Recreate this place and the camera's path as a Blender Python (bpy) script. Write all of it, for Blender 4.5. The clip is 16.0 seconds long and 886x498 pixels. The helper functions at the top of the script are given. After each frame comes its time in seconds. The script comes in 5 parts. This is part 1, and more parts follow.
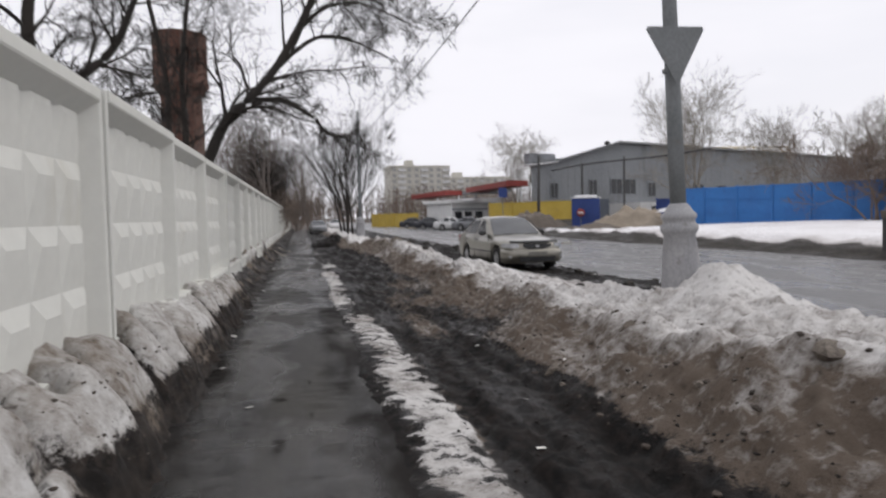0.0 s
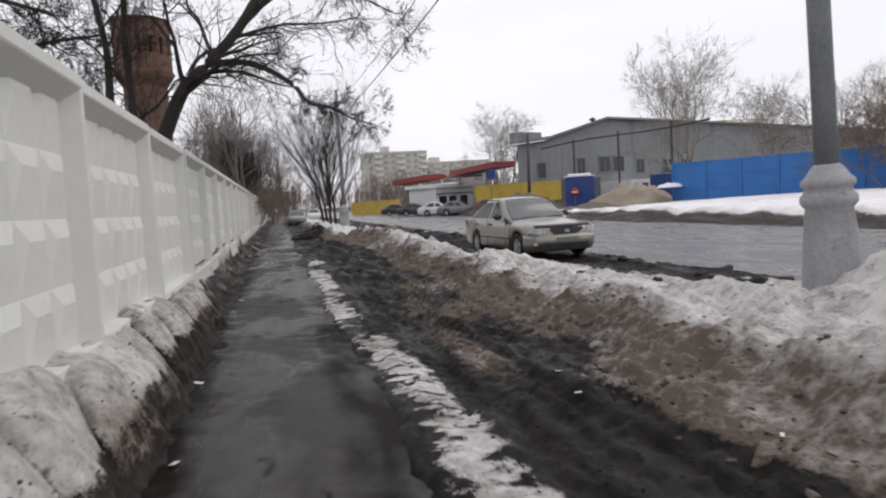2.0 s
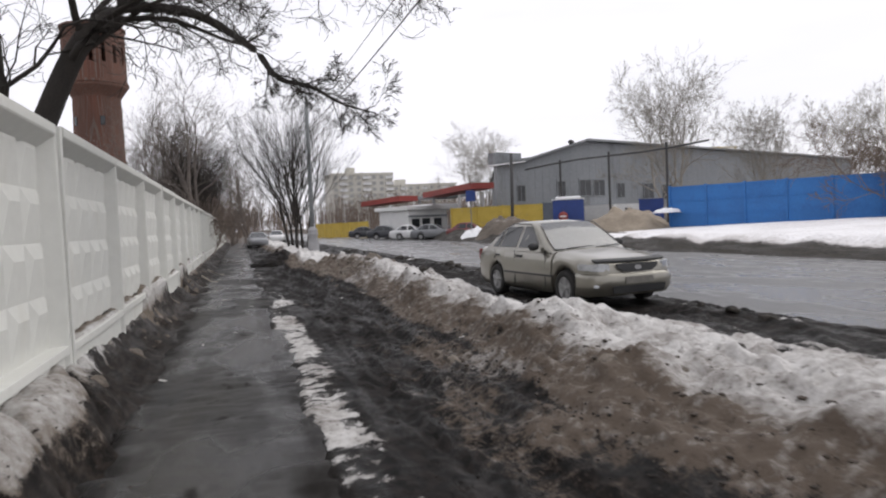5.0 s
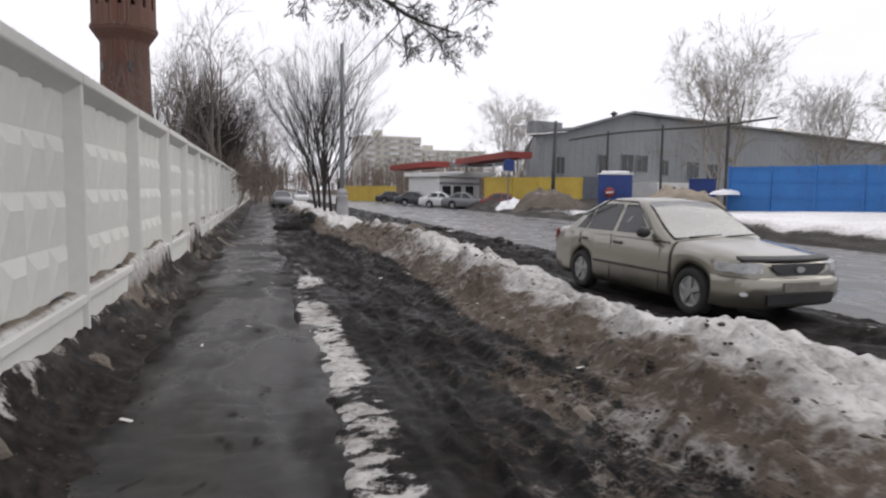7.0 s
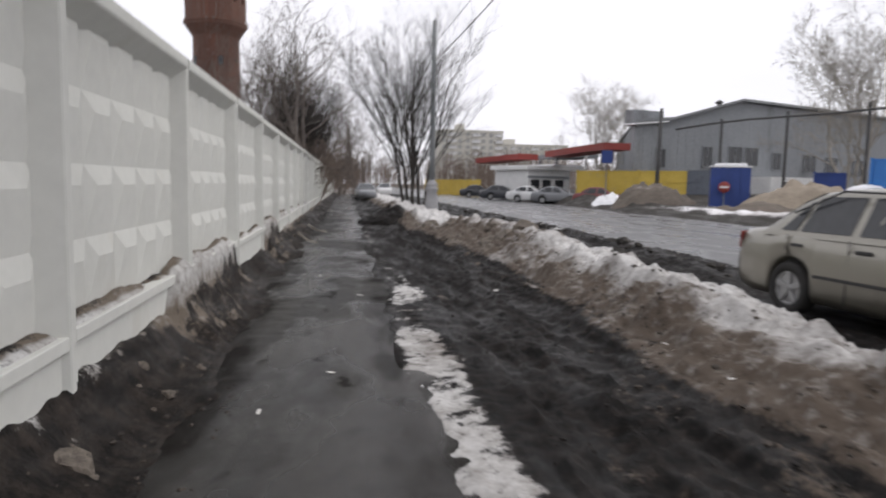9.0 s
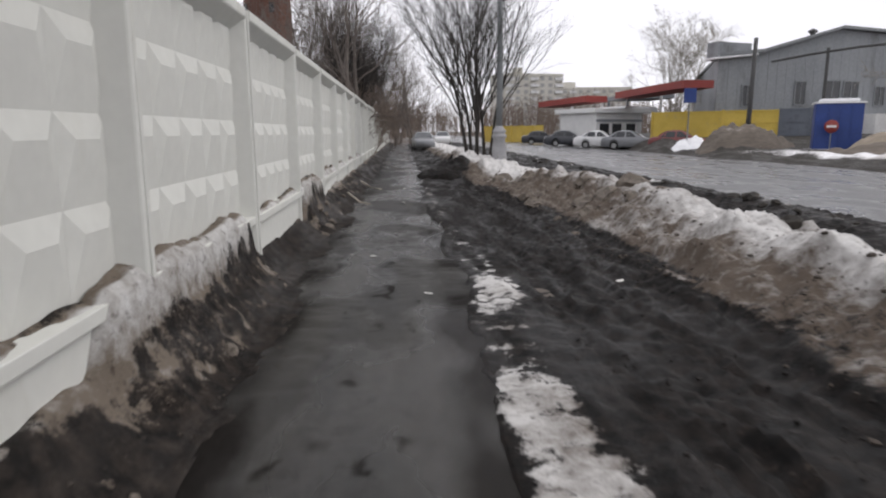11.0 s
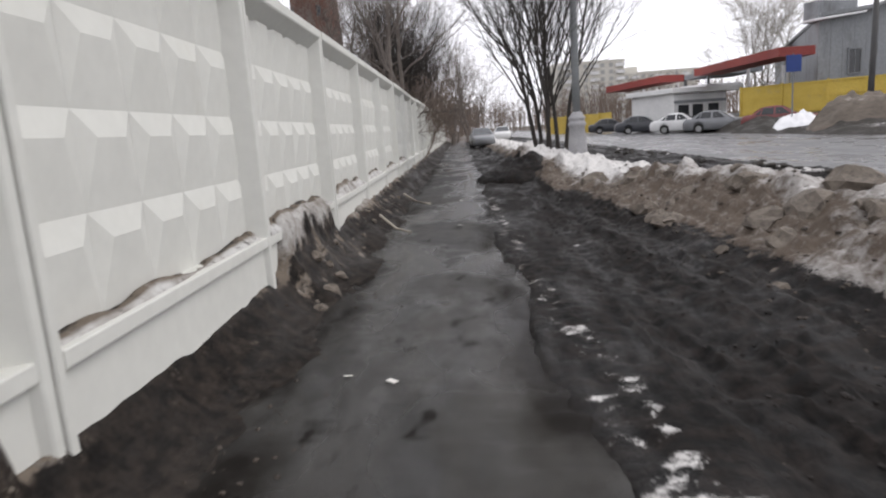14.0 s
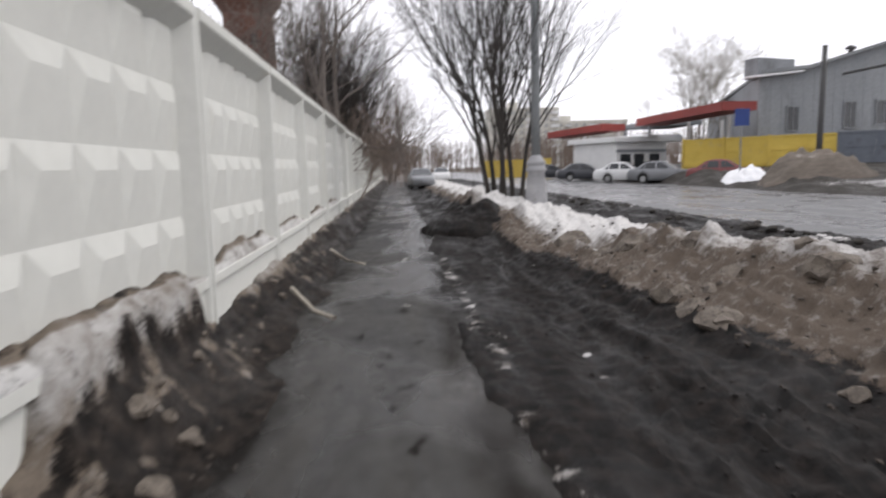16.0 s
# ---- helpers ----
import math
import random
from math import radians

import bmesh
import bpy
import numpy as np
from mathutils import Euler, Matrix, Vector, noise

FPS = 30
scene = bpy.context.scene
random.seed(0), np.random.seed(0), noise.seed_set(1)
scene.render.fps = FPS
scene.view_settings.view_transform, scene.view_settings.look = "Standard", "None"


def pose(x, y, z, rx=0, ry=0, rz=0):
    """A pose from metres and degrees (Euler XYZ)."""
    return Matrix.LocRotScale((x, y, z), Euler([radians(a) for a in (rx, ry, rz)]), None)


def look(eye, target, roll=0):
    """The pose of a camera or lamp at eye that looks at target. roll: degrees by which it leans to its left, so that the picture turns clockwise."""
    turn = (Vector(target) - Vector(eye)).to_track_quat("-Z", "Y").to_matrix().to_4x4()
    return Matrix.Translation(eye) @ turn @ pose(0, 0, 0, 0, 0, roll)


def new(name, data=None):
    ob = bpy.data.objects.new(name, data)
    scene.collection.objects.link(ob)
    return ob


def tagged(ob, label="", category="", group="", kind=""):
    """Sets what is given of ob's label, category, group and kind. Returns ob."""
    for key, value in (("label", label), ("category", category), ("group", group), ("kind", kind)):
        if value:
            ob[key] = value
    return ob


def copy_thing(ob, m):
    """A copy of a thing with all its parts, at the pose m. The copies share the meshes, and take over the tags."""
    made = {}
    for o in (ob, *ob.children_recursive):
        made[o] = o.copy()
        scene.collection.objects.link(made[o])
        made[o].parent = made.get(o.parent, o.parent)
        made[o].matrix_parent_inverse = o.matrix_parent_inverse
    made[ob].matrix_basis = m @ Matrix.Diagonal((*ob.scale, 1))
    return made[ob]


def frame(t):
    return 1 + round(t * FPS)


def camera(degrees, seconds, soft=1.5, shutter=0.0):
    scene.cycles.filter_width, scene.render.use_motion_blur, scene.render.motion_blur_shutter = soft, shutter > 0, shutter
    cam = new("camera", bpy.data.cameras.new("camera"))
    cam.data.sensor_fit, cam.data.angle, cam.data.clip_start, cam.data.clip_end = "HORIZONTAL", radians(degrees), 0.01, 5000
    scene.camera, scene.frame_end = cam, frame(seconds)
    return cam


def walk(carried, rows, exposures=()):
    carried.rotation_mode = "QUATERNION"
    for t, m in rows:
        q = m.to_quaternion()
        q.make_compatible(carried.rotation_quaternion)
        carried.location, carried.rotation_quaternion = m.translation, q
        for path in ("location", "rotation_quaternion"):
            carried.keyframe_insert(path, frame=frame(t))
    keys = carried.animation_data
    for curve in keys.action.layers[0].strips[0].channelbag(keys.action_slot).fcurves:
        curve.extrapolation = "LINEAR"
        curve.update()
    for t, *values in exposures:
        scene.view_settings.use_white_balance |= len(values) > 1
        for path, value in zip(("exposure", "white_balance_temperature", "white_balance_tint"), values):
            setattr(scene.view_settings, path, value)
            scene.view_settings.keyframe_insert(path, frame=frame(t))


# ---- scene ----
cam = camera(68.47, 16.0, soft=2.1, shutter=0.5)
PATH = [
    (0.0, pose(1.487, 0.001, 1.599, 87.09, 1.21, -12.22)),
    (0.5, pose(1.387, 0.698, 1.618, 83.87, 1.80, -15.00)),
    (1.0, pose(1.459, 1.487, 1.567, 83.47, 3.14, -15.23)),
    (1.5, pose(1.305, 2.216, 1.579, 84.94, 1.09, -13.97)),
    (2.0, pose(1.357, 2.934, 1.569, 85.75, 3.37, -14.25)),
    (2.5, pose(1.298, 3.685, 1.538, 85.43, 3.59, -15.45)),
    (3.0, pose(1.403, 4.405, 1.590, 86.52, 3.22, -19.51)),
    (3.5, pose(1.386, 5.119, 1.623, 87.87, 1.05, -18.54)),
    (4.0, pose(1.396, 5.833, 1.604, 87.56, 2.67, -18.62)),
    (6.5, pose(1.609, 9.482, 1.614, 87.62, 0.85, -15.38)),
    (7.0, pose(1.547, 10.164, 1.621, 84.86, -0.65, -15.37)),
    (7.5, pose(1.563, 10.842, 1.603, 83.44, 0.65, -12.16)),
    (8.0, pose(1.511, 11.522, 1.571, 83.26, -1.00, -12.47)),
    (8.5, pose(1.575, 12.131, 1.480, 84.58, 3.30, -13.03)),
    (9.0, pose(1.477, 12.922, 1.506, 84.30, -1.06, -8.42)),
    (9.2, pose(1.449, 13.254, 1.516, 79.16, -2.34, -7.24)),
    (11.3, pose(1.444, 16.184, 1.471, 80.09, 0.98, -2.98)),
    (11.5, pose(1.435, 16.524, 1.452, 80.27, 2.90, -4.47)),
    (12.0, pose(1.462, 17.264, 1.467, 80.04, 0.81, -0.84)),
    (12.5, pose(1.484, 17.905, 1.490, 78.43, 0.02, -1.26)),
    (13.0, pose(1.554, 18.615, 1.491, 78.55, 1.48, 2.86)),
    (13.5, pose(1.517, 19.414, 1.417, 78.94, -0.38, 0.15)),
    (14.0, pose(1.547, 20.030, 1.371, 79.78, 4.10, 1.47)),
    (14.5, pose(1.441, 20.705, 1.404, 80.15, 0.54, 2.31)),
    (15.0, pose(1.414, 21.409, 1.439, 80.30, 3.06, -0.61)),
    (15.5, pose(1.387, 22.042, 1.466, 79.78, 0.00, 0.17)),
    (16.0, pose(1.403, 22.873, 1.410, 82.89, 1.55, -4.09)),
]
walk(cam, PATH, exposures=((0.0, -0.25), (4.0, -0.12), (9.0, -0.1), (12.5, 0.0), (14.5, 0.18), (16.0, 0.18)))

# ---- light: an overcast winter sky ----
world = bpy.data.worlds.new("overcast_sky")
scene.world = world
world.use_nodes = True
wn, wl = world.node_tree.nodes, world.node_tree.links
sky = wn.new("ShaderNodeTexSky")
sky.sky_type = "NISHITA"
sky.sun_disc = False
sky.sun_elevation, sky.sun_rotation = radians(48), radians(79)
sky.dust_density = 3.0
dim = wn.new("ShaderNodeMixRGB")
dim.blend_type, dim.inputs[0].default_value = "MULTIPLY", 1.0
dim.inputs[2].default_value = (0.09, 0.09, 0.09, 1)
wl.new(sky.outputs[0], dim.inputs[1])
coords = wn.new("ShaderNodeTexCoord")
squash = wn.new("ShaderNodeMapping")
squash.inputs["Scale"].default_value = (1.0, 1.0, 5.0)
wl.new(coords.outputs["Generated"], squash.inputs[0])
clouds = wn.new("ShaderNodeTexNoise")
clouds.inputs["Scale"].default_value, clouds.inputs["Detail"].default_value = 2.2, 5
wl.new(squash.outputs[0], clouds.inputs["Vector"])
cover = wn.new("ShaderNodeMapRange")
cover.inputs[1].default_value, cover.inputs[2].default_value = 0.32, 0.55
cover.inputs[3].default_value, cover.inputs[4].default_value = 0.90, 1.0
wl.new(clouds.outputs[0], cover.inputs[0])
veil = wn.new("ShaderNodeMixRGB")
veil.inputs[2].default_value = (1.13, 1.12, 1.19, 1)
wl.new(cover.outputs[0], veil.inputs[0])
wl.new(dim.outputs[0], veil.inputs[1])
wl.new(veil.outputs[0], wn["Background"].inputs[0])
wn["Background"].inputs[1].default_value = 1.0
sun = new("sun", bpy.data.lights.new("sun", "SUN"))
sun.data.energy, sun.data.angle, sun.data.color = 0.9, radians(40), (1.0, 0.96, 0.9)
sun.matrix_world = look((32, 16, 36), (0, 10, 0))


# ---- helpers of this scene ----
def link_mesh(name, verts, faces, material, parent=None, label="", smooth=False):
    me = bpy.data.meshes.new(name)
    me.from_pydata(verts, [], faces)
    if smooth:
        me.polygons.foreach_set("use_smooth", [True] * len(me.polygons))
    if material:
        me.materials.append(material)
    ob = new(name, me)
    if parent:
        ob.parent = parent
    if label:
        ob["label"] = label
    return ob


def part(name, bm, material, parent=None, label="", smooth=False):
    me = bpy.data.meshes.new(name)
    if smooth:
        for f in bm.faces:
            f.smooth = True
    bm.to_mesh(me)
    bm.free()
    if material:
        me.materials.append(material)
    ob = new(name, me)
    if parent:
        ob.parent = parent
    if label:
        ob["label"] = label
    return ob


def share(name, ob, m, parent):
    """Another object on the same mesh, placed by m under parent."""
    c = bpy.data.objects.new(name, ob.data)
    scene.collection.objects.link(c)
    c.parent = parent
    c.matrix_basis = m
    return c


def thing(name, label, category, m=None, group="", kind=""):
    ob = new(name)
    if m is not None:
        ob.matrix_basis = m
    return tagged(ob, label, category, group, kind)


def add_box(bm, x0, y0, z0, x1, y1, z1, m=None, bevel=0.0):
    r = bmesh.ops.create_cube(bm, size=1, matrix=Matrix.LocRotScale(((x0 + x1) / 2, (y0 + y1) / 2, (z0 + z1) / 2), None, (x1 - x0, y1 - y0, z1 - z0)))
    if bevel:
        es = list({e for v in r["verts"] for e in v.link_edges})
        r2 = bmesh.ops.bevel(bm, geom=es, offset=bevel, segments=2, affect="EDGES", profile=0.6)
        r = {"verts": list({v for f in r2["faces"] for v in f.verts} | {v for v in r["verts"] if v.is_valid})}
    if m is not None:
        bmesh.ops.transform(bm, matrix=m, verts=r["verts"])
    return r["verts"]


def box_bm(x0, y0, z0, x1, y1, z1, bevel=0.0):
    bm = bmesh.new()
    add_box(bm, x0, y0, z0, x1, y1, z1, bevel=bevel)
    return bm


def lathe(rings, sides=20, cap=True):
    """A round body from (radius, z) rings."""
    vs, fs = [], []
    for r, z in rings:
        for i in range(sides):
            a = 2 * math.pi * i / sides
            vs.append((r * math.cos(a), r * math.sin(a), z))
    for j in range(len(rings) - 1):
        for i in range(sides):
            k = (i + 1) % sides
            fs.append((j * sides + i, j * sides + k, (j + 1) * sides + k, (j + 1) * sides + i))
    if cap:
        fs.append(tuple(range(sides))[::-1])
        fs.append(tuple((len(rings) - 1) * sides + i for i in range(sides)))
    return vs, fs


def tube(vs, fs, pts, radii, sides=5):
    """Append a tapered tube along pts to vs, fs."""
    base = len(vs)
    n = len(pts)
    for i, p in enumerate(pts):
        d = (pts[min(i + 1, n - 1)] - pts[max(i - 1, 0)])
        d = d.normalized() if d.length > 1e-6 else Vector((0, 0, 1))
        a = d.orthogonal().normalized()
        b = d.cross(a)
        for k in range(sides):
            t = 2 * math.pi * k / sides
            vs.append(p + (a * math.cos(t) + b * math.sin(t)) * radii[i])
    for i in range(n - 1):
        for k in range(sides):
            q = (k + 1) % sides
            fs.append((base + i * sides + k, base + i * sides + q, base + (i + 1) * sides + q, base + (i + 1) * sides + k))


RNG = np.random.RandomState(7)
LATTICE = RNG.rand(256, 256)


def vnoise(x, y):
    xi, yi = np.floor(x).astype(int), np.floor(y).astype(int)
    fx, fy = x - xi, y - yi
    fx, fy = fx * fx * (3 - 2 * fx), fy * fy * (3 - 2 * fy)
    g = lambda a, b: LATTICE[a & 255, b & 255]
    return (g(xi, yi) * (1 - fx) + g(xi + 1, yi) * fx) * (1 - fy) + (g(xi, yi + 1) * (1 - fx) + g(xi + 1, yi + 1) * fx) * fy


def fbm(x, y, octaves=4, gain=0.5):
    """Layered noise about 0, within about -0.5 to 0.5."""
    out, amp, tot = 0, 1.0, 0.0
    for i in range(octaves):
        out = out + amp * (vnoise(x * 2 ** i + 17.3 * i, y * 2 ** i + 5.7 * i) - 0.5)
        tot += amp
        amp *= gain
    return out / tot * 1.4


def ramp01(v, a, b):
    t = np.clip((v - a) / (b - a), 0, 1)
    return t * t * (3 - 2 * t)


def sheet(name, xs, ys, height, material, attrs=None, parent=None, label=""):
    """A height field over the grid xs by ys; height(X, Y) -> Z; attrs: name -> f(X, Y, Z)."""
    X, Y = np.meshgrid(xs, ys)
    Z = height(X, Y)
    nx, ny = len(xs), len(ys)
    co = np.stack([X, Y, Z], -1).reshape(-1, 3)
    i = (np.arange(ny - 1)[:, None] * nx + np.arange(nx - 1)[None, :]).reshape(-1)
    quads = np.stack([i, i + 1, i + nx + 1, i + nx], -1)
    me = bpy.data.meshes.new(name)
    me.vertices.add(len(co))
    me.vertices.foreach_set("co", co.ravel())
    me.loops.add(quads.size)
    me.loops.foreach_set("vertex_index", quads.ravel())
    me.polygons.add(len(quads))
    me.polygons.foreach_set("loop_start", np.arange(0, quads.size, 4))
    me.polygons.foreach_set("loop_total", np.full(len(quads), 4))
    me.update()
    me.validate()
    me.polygons.foreach_set("use_smooth", [True] * len(quads))
    for key, f in (attrs or {}).items():
        a = me.attributes.new(key, "FLOAT", "POINT")
        a.data.foreach_set("value", np.broadcast_to(f(X, Y, Z), X.shape).reshape(-1).astype(np.float32))
    me.materials.append(material)
    ob = new(name, me)
    if parent:
        ob.parent = parent
    if label:
        ob["label"] = label
    return ob


# ---- materials ----
def nodes_of(name):
    m = bpy.data.materials.new(name)
    m.use_nodes = True
    return m, m.node_tree.nodes, m.node_tree.links, m.node_tree.nodes["Principled BSDF"]


def place_vector(n, l, spread=True):
    tc = n.new("ShaderNodeTexCoord")
    if not spread:
        return tc.outputs["Object"]
    info = n.new("ShaderNodeObjectInfo")
    mul = n.new("ShaderNodeMath")
    mul.operation, mul.inputs[1].default_value = "MULTIPLY", 37.0
    l.new(info.outputs["Random"], mul.inputs[0])
    add = n.new("ShaderNodeVectorMath")
    l.new(tc.outputs["Object"], add.inputs[0])
    l.new(mul.outputs[0], add.inputs[1])
    return add.outputs[0]


def noise_node(n, l, vec, scale, detail=4, stretch=None, rough=0.55):
    t = n.new("ShaderNodeTexNoise")
    t.inputs["Scale"].default_value, t.inputs["Detail"].default_value, t.inputs["Roughness"].default_value = scale, detail, rough
    if stretch:
        mp = n.new("ShaderNodeMapping")
        mp.inputs["Scale"].default_value = stretch
        l.new(vec, mp.inputs[0])
        vec = mp.outputs[0]
    l.new(vec, t.inputs["Vector"])
    return t.outputs[0]


def ranged(n, l, v, a, b, c=0.0, d=1.0):
    r = n.new("ShaderNodeMapRange")
    for i, q in enumerate((a, b, c, d)):
        r.inputs[i + 1].default_value = q
    l.new(v, r.inputs[0])
    return r.outputs[0]


def mixed(n, l, f, a, b, mode="MIX"):
    m = n.new("ShaderNodeMixRGB")
    m.blend_type = mode
    for i, v in enumerate((f, a, b)):
        if isinstance(v, (int, float)):
            m.inputs[i].default_value = v
        elif isinstance(v, tuple):
            m.inputs[i].default_value = (*v, 1)
        else:
            l.new(v, m.inputs[i])
    return m.outputs[0]


def bumped(n, l, p, h, strength, distance=0.02):
    b = n.new("ShaderNodeBump")
    b.inputs["Strength"].default_value, b.inputs["Distance"].default_value = strength, distance
    l.new(h, b.inputs["Height"])
    l.new(b.outputs[0], p.inputs["Normal"])


def surf(name, a, b, rough=0.7, scale=2.0, fine=30.0, bump=0.15, metal=0.0, stain=None, stain_at=(0.55, 0.7), stretch=None, coat=0.0, rough2=None, spread=True, speck=0.25):
    """A surface that varies between colours a and b at two scales, with an optional stain colour."""
    m, n, l, p = nodes_of(name)
    v = place_vector(n, l, spread)
    coarse, grain = noise_node(n, l, v, scale, 5, stretch), noise_node(n, l, v, fine, 3)
    col = mixed(n, l, ranged(n, l, coarse, 0.35, 0.65), a, b)
    col = mixed(n, l, speck, col, mixed(n, l, ranged(n, l, grain, 0.3, 0.7), tuple(0.55 * c for c in a), tuple(min(1, 1.35 * c) for c in b)))
    if stain:
        s = noise_node(n, l, v, scale * 1.7, 6, stretch, 0.65)
        col = mixed(n, l, ranged(n, l, s, *stain_at), col, stain)
    l.new(col, p.inputs["Base Color"])
    l.new(ranged(n, l, coarse, 0.3, 0.7, rough, rough2 if rough2 is not None else min(1, rough + 0.15)), p.inputs["Roughness"])
    p.inputs["Metallic"].default_value = metal
    p.inputs["Coat Weight"].default_value = coat
    if bump:
        bumped(n, l, p, grain, bump, 0.01)
    return m


def slush_material(name, mud_a, mud_b, snow_a, snow_b, wet=0.3, sheen_tint=(0.048, 0.041, 0.037)):
    """Mud and dirty snow told apart by the mesh's own 'snow' and 'dirt' values, broken up by noise."""
    m, n, l, p = nodes_of(name)
    v = place_vector(n, l, False)
    big, mid, fine = noise_node(n, l, v, 1.1, 5), noise_node(n, l, v, 8, 6, None, 0.68), noise_node(n, l, v, 38, 5, None, 0.72)
    at = n.new("ShaderNodeAttribute")
    at.attribute_name = "snow"
    dt = n.new("ShaderNodeAttribute")
    dt.attribute_name = "dirt"

    def shifted(src, noise, amount):
        q = n.new("ShaderNodeMath")
        q.operation, q.inputs[1].default_value = "MULTIPLY_ADD", amount
        l.new(noise, q.inputs[0])
        off = n.new("ShaderNodeMath")
        off.operation, off.inputs[1].default_value = "SUBTRACT", amount * 0.5
        l.new(src, q.inputs[2])
        l.new(q.outputs[0], off.inputs[0])
        return off.outputs[0]
    s = shifted(shifted(at.outputs["Fac"], mid, 1.1), fine, 1.0)
    snow = ranged(n, l, s, 0.38, 0.62)
    blot = noise_node(n, l, v, 9.0, 4, None, 0.6)
    d = ranged(n, l, shifted(shifted(dt.outputs["Fac"], blot, 1.4), fine, 0.5), 0.05, 0.95)
    mud = mixed(n, l, ranged(n, l, mid, 0.42, 0.66), mud_a, mud_b)
    streak = noise_node(n, l, v, 2.6, 5, (1.0, 0.24, 1.0), 0.6)
    mud = mixed(n, l, ranged(n, l, fine, 0.45, 0.75, 0, 0.6), mud, tuple(c * 0.4 for c in mud_a))
    # lengthwise streaks: the wet mud's gloss painted in as another tone
    mud = mixed(n, l, ranged(n, l, streak, 0.54, 0.70, 0, 0.3), mud, sheen_tint)
    white = mixed(n, l, d, snow_a, snow_b)
    pit = noise_node(n, l, v, 14.0, 3, None, 0.6)
    white = mixed(n, l, ranged(n, l, pit, 0.58, 0.72, 0, 0.7), white, (0.05, 0.038, 0.031))
    white = mixed(n, l, ranged(n, l, fine, 0.58, 0.78, 0, 0.4), white, (0.06, 0.05, 0.042))
    l.new(mixed(n, l, snow, mud, white), p.inputs["Base Color"])
    p.inputs["Specular IOR Level"].default_value = 0.17
    rw = ranged(n, l, streak, 0.42, 0.60, 0.8, wet)
    rr = n.new("ShaderNodeMixRGB")
    l.new(snow, rr.inputs[0])
    l.new(rw, rr.inputs[1])
    rr.inputs[2].default_value = (0.75, 0.75, 0.75, 1)
    l.new(rr.outputs[0], p.inputs["Roughness"])
    hh = mixed(n, l, 0.5, mid, fine)
    bumped(n, l, p, hh, 0.8, 0.035)
    return m


M = {}
M["paint"] = surf("whitewashed_concrete", (0.63, 0.63, 0.59), (0.66, 0.66, 0.62), 0.8, 0.7, 9, 0.05, stain=(0.53, 0.51, 0.44), stain_at=(0.60, 0.9), stretch=(1, 1, 0.35), speck=0.07)
M["snow_fence"] = slush_material("fence_side_snow", (0.0075, 0.0058, 0.0048), (0.043, 0.033, 0.0265), (0.58, 0.573, 0.56), (0.17, 0.14, 0.112), 0.5, (0.05, 0.04, 0.033))
M["verge"] = slush_material("trodden_slush", (0.0030, 0.0025, 0.0023), (0.022, 0.0165, 0.014), (0.60, 0.585, 0.57), (0.106, 0.083, 0.065), 0.45, (0.015, 0.0125, 0.0118))
M["far_snow"] = slush_material("roadside_snow", (0.035, 0.033, 0.03), (0.07, 0.06, 0.05), (0.84, 0.83, 0.84), (0.45, 0.42, 0.4), 0.5)
M["dark_metal"] = surf("dark_painted_metal", (0.03, 0.03, 0.032), (0.06, 0.058, 0.055), 0.6, 3, 30, 0.1)
M["pole"] = surf("grey_painted_steel", (0.13, 0.14, 0.142), (0.19, 0.20, 0.205), 0.55, 2, 24, 0.08, stain=(0.15, 0.14, 0.13), stain_at=(0.6, 0.72))
M["pole_base"] = surf("weathered_cast_concrete", (0.26, 0.26, 0.27), (0.36, 0.355, 0.36), 0.7, 2.5, 30, 0.2, stain=(0.17, 0.16, 0.15), stain_at=(0.58, 0.72))
M["bark"] = surf("dark_wet_bark", (0.022, 0.019, 0.017), (0.05, 0.043, 0.037), 0.85, 4, 50, 0.5, stretch=(1, 1, 0.2), spread=False)
M["bark_brown"] = surf("brown_bark", (0.12, 0.09, 0.073), (0.20, 0.158, 0.13), 0.85, 4, 50, 0.4, spread=False)
M["bark_grey"] = surf("grey_brown_bark", (0.11, 0.093, 0.082), (0.18, 0.155, 0.138), 0.85, 4, 50, 0.4, spread=False)
M["bark_pale"] = surf("pale_birch_bark", (0.22, 0.20, 0.17), (0.36, 0.33, 0.29), 0.85, 2, 30, 0.3, spread=False)
M["blue"] = surf("blue_painted_sheet", (0.015, 0.11, 0.33), (0.025, 0.15, 0.42), 0.5, 0.7, 12, 0.05, stain=(0.02, 0.09, 0.28), stain_at=(0.6, 0.75))
M["navy"] = surf("dark_blue_paint", (0.012, 0.035, 0.16), (0.02, 0.05, 0.21), 0.5, 1.2, 14, 0.05)
M["yellow"] = surf("yellow_painted_board", (0.50, 0.35, 0.05), (0.60, 0.44, 0.09), 0.6, 0.8, 14, 0.05, stain=(0.42, 0.32, 0.12), stain_at=(0.58, 0.75))
M["red"] = surf("red_canopy_sheet", (0.20, 0.03, 0.025), (0.27, 0.045, 0.036), 0.5, 0.6, 12, 0.05)
M["white"] = surf("off_white_panel", (0.62, 0.62, 0.62), (0.72, 0.72, 0.71), 0.6, 0.8, 14, 0.05)
M["snowcap"] = surf("settled_snow", (0.80, 0.80, 0.82), (0.86, 0.86, 0.87), 0.8, 1.5, 26, 0.4)
M["grey_sheet"] = surf("grey_profiled_sheet", (0.205, 0.217, 0.23), (0.26, 0.272, 0.285), 0.6, 0.25, 6, 0.05, stain=(0.13, 0.13, 0.135), stain_at=(0.55, 0.7), stretch=(1, 1, 0.4))
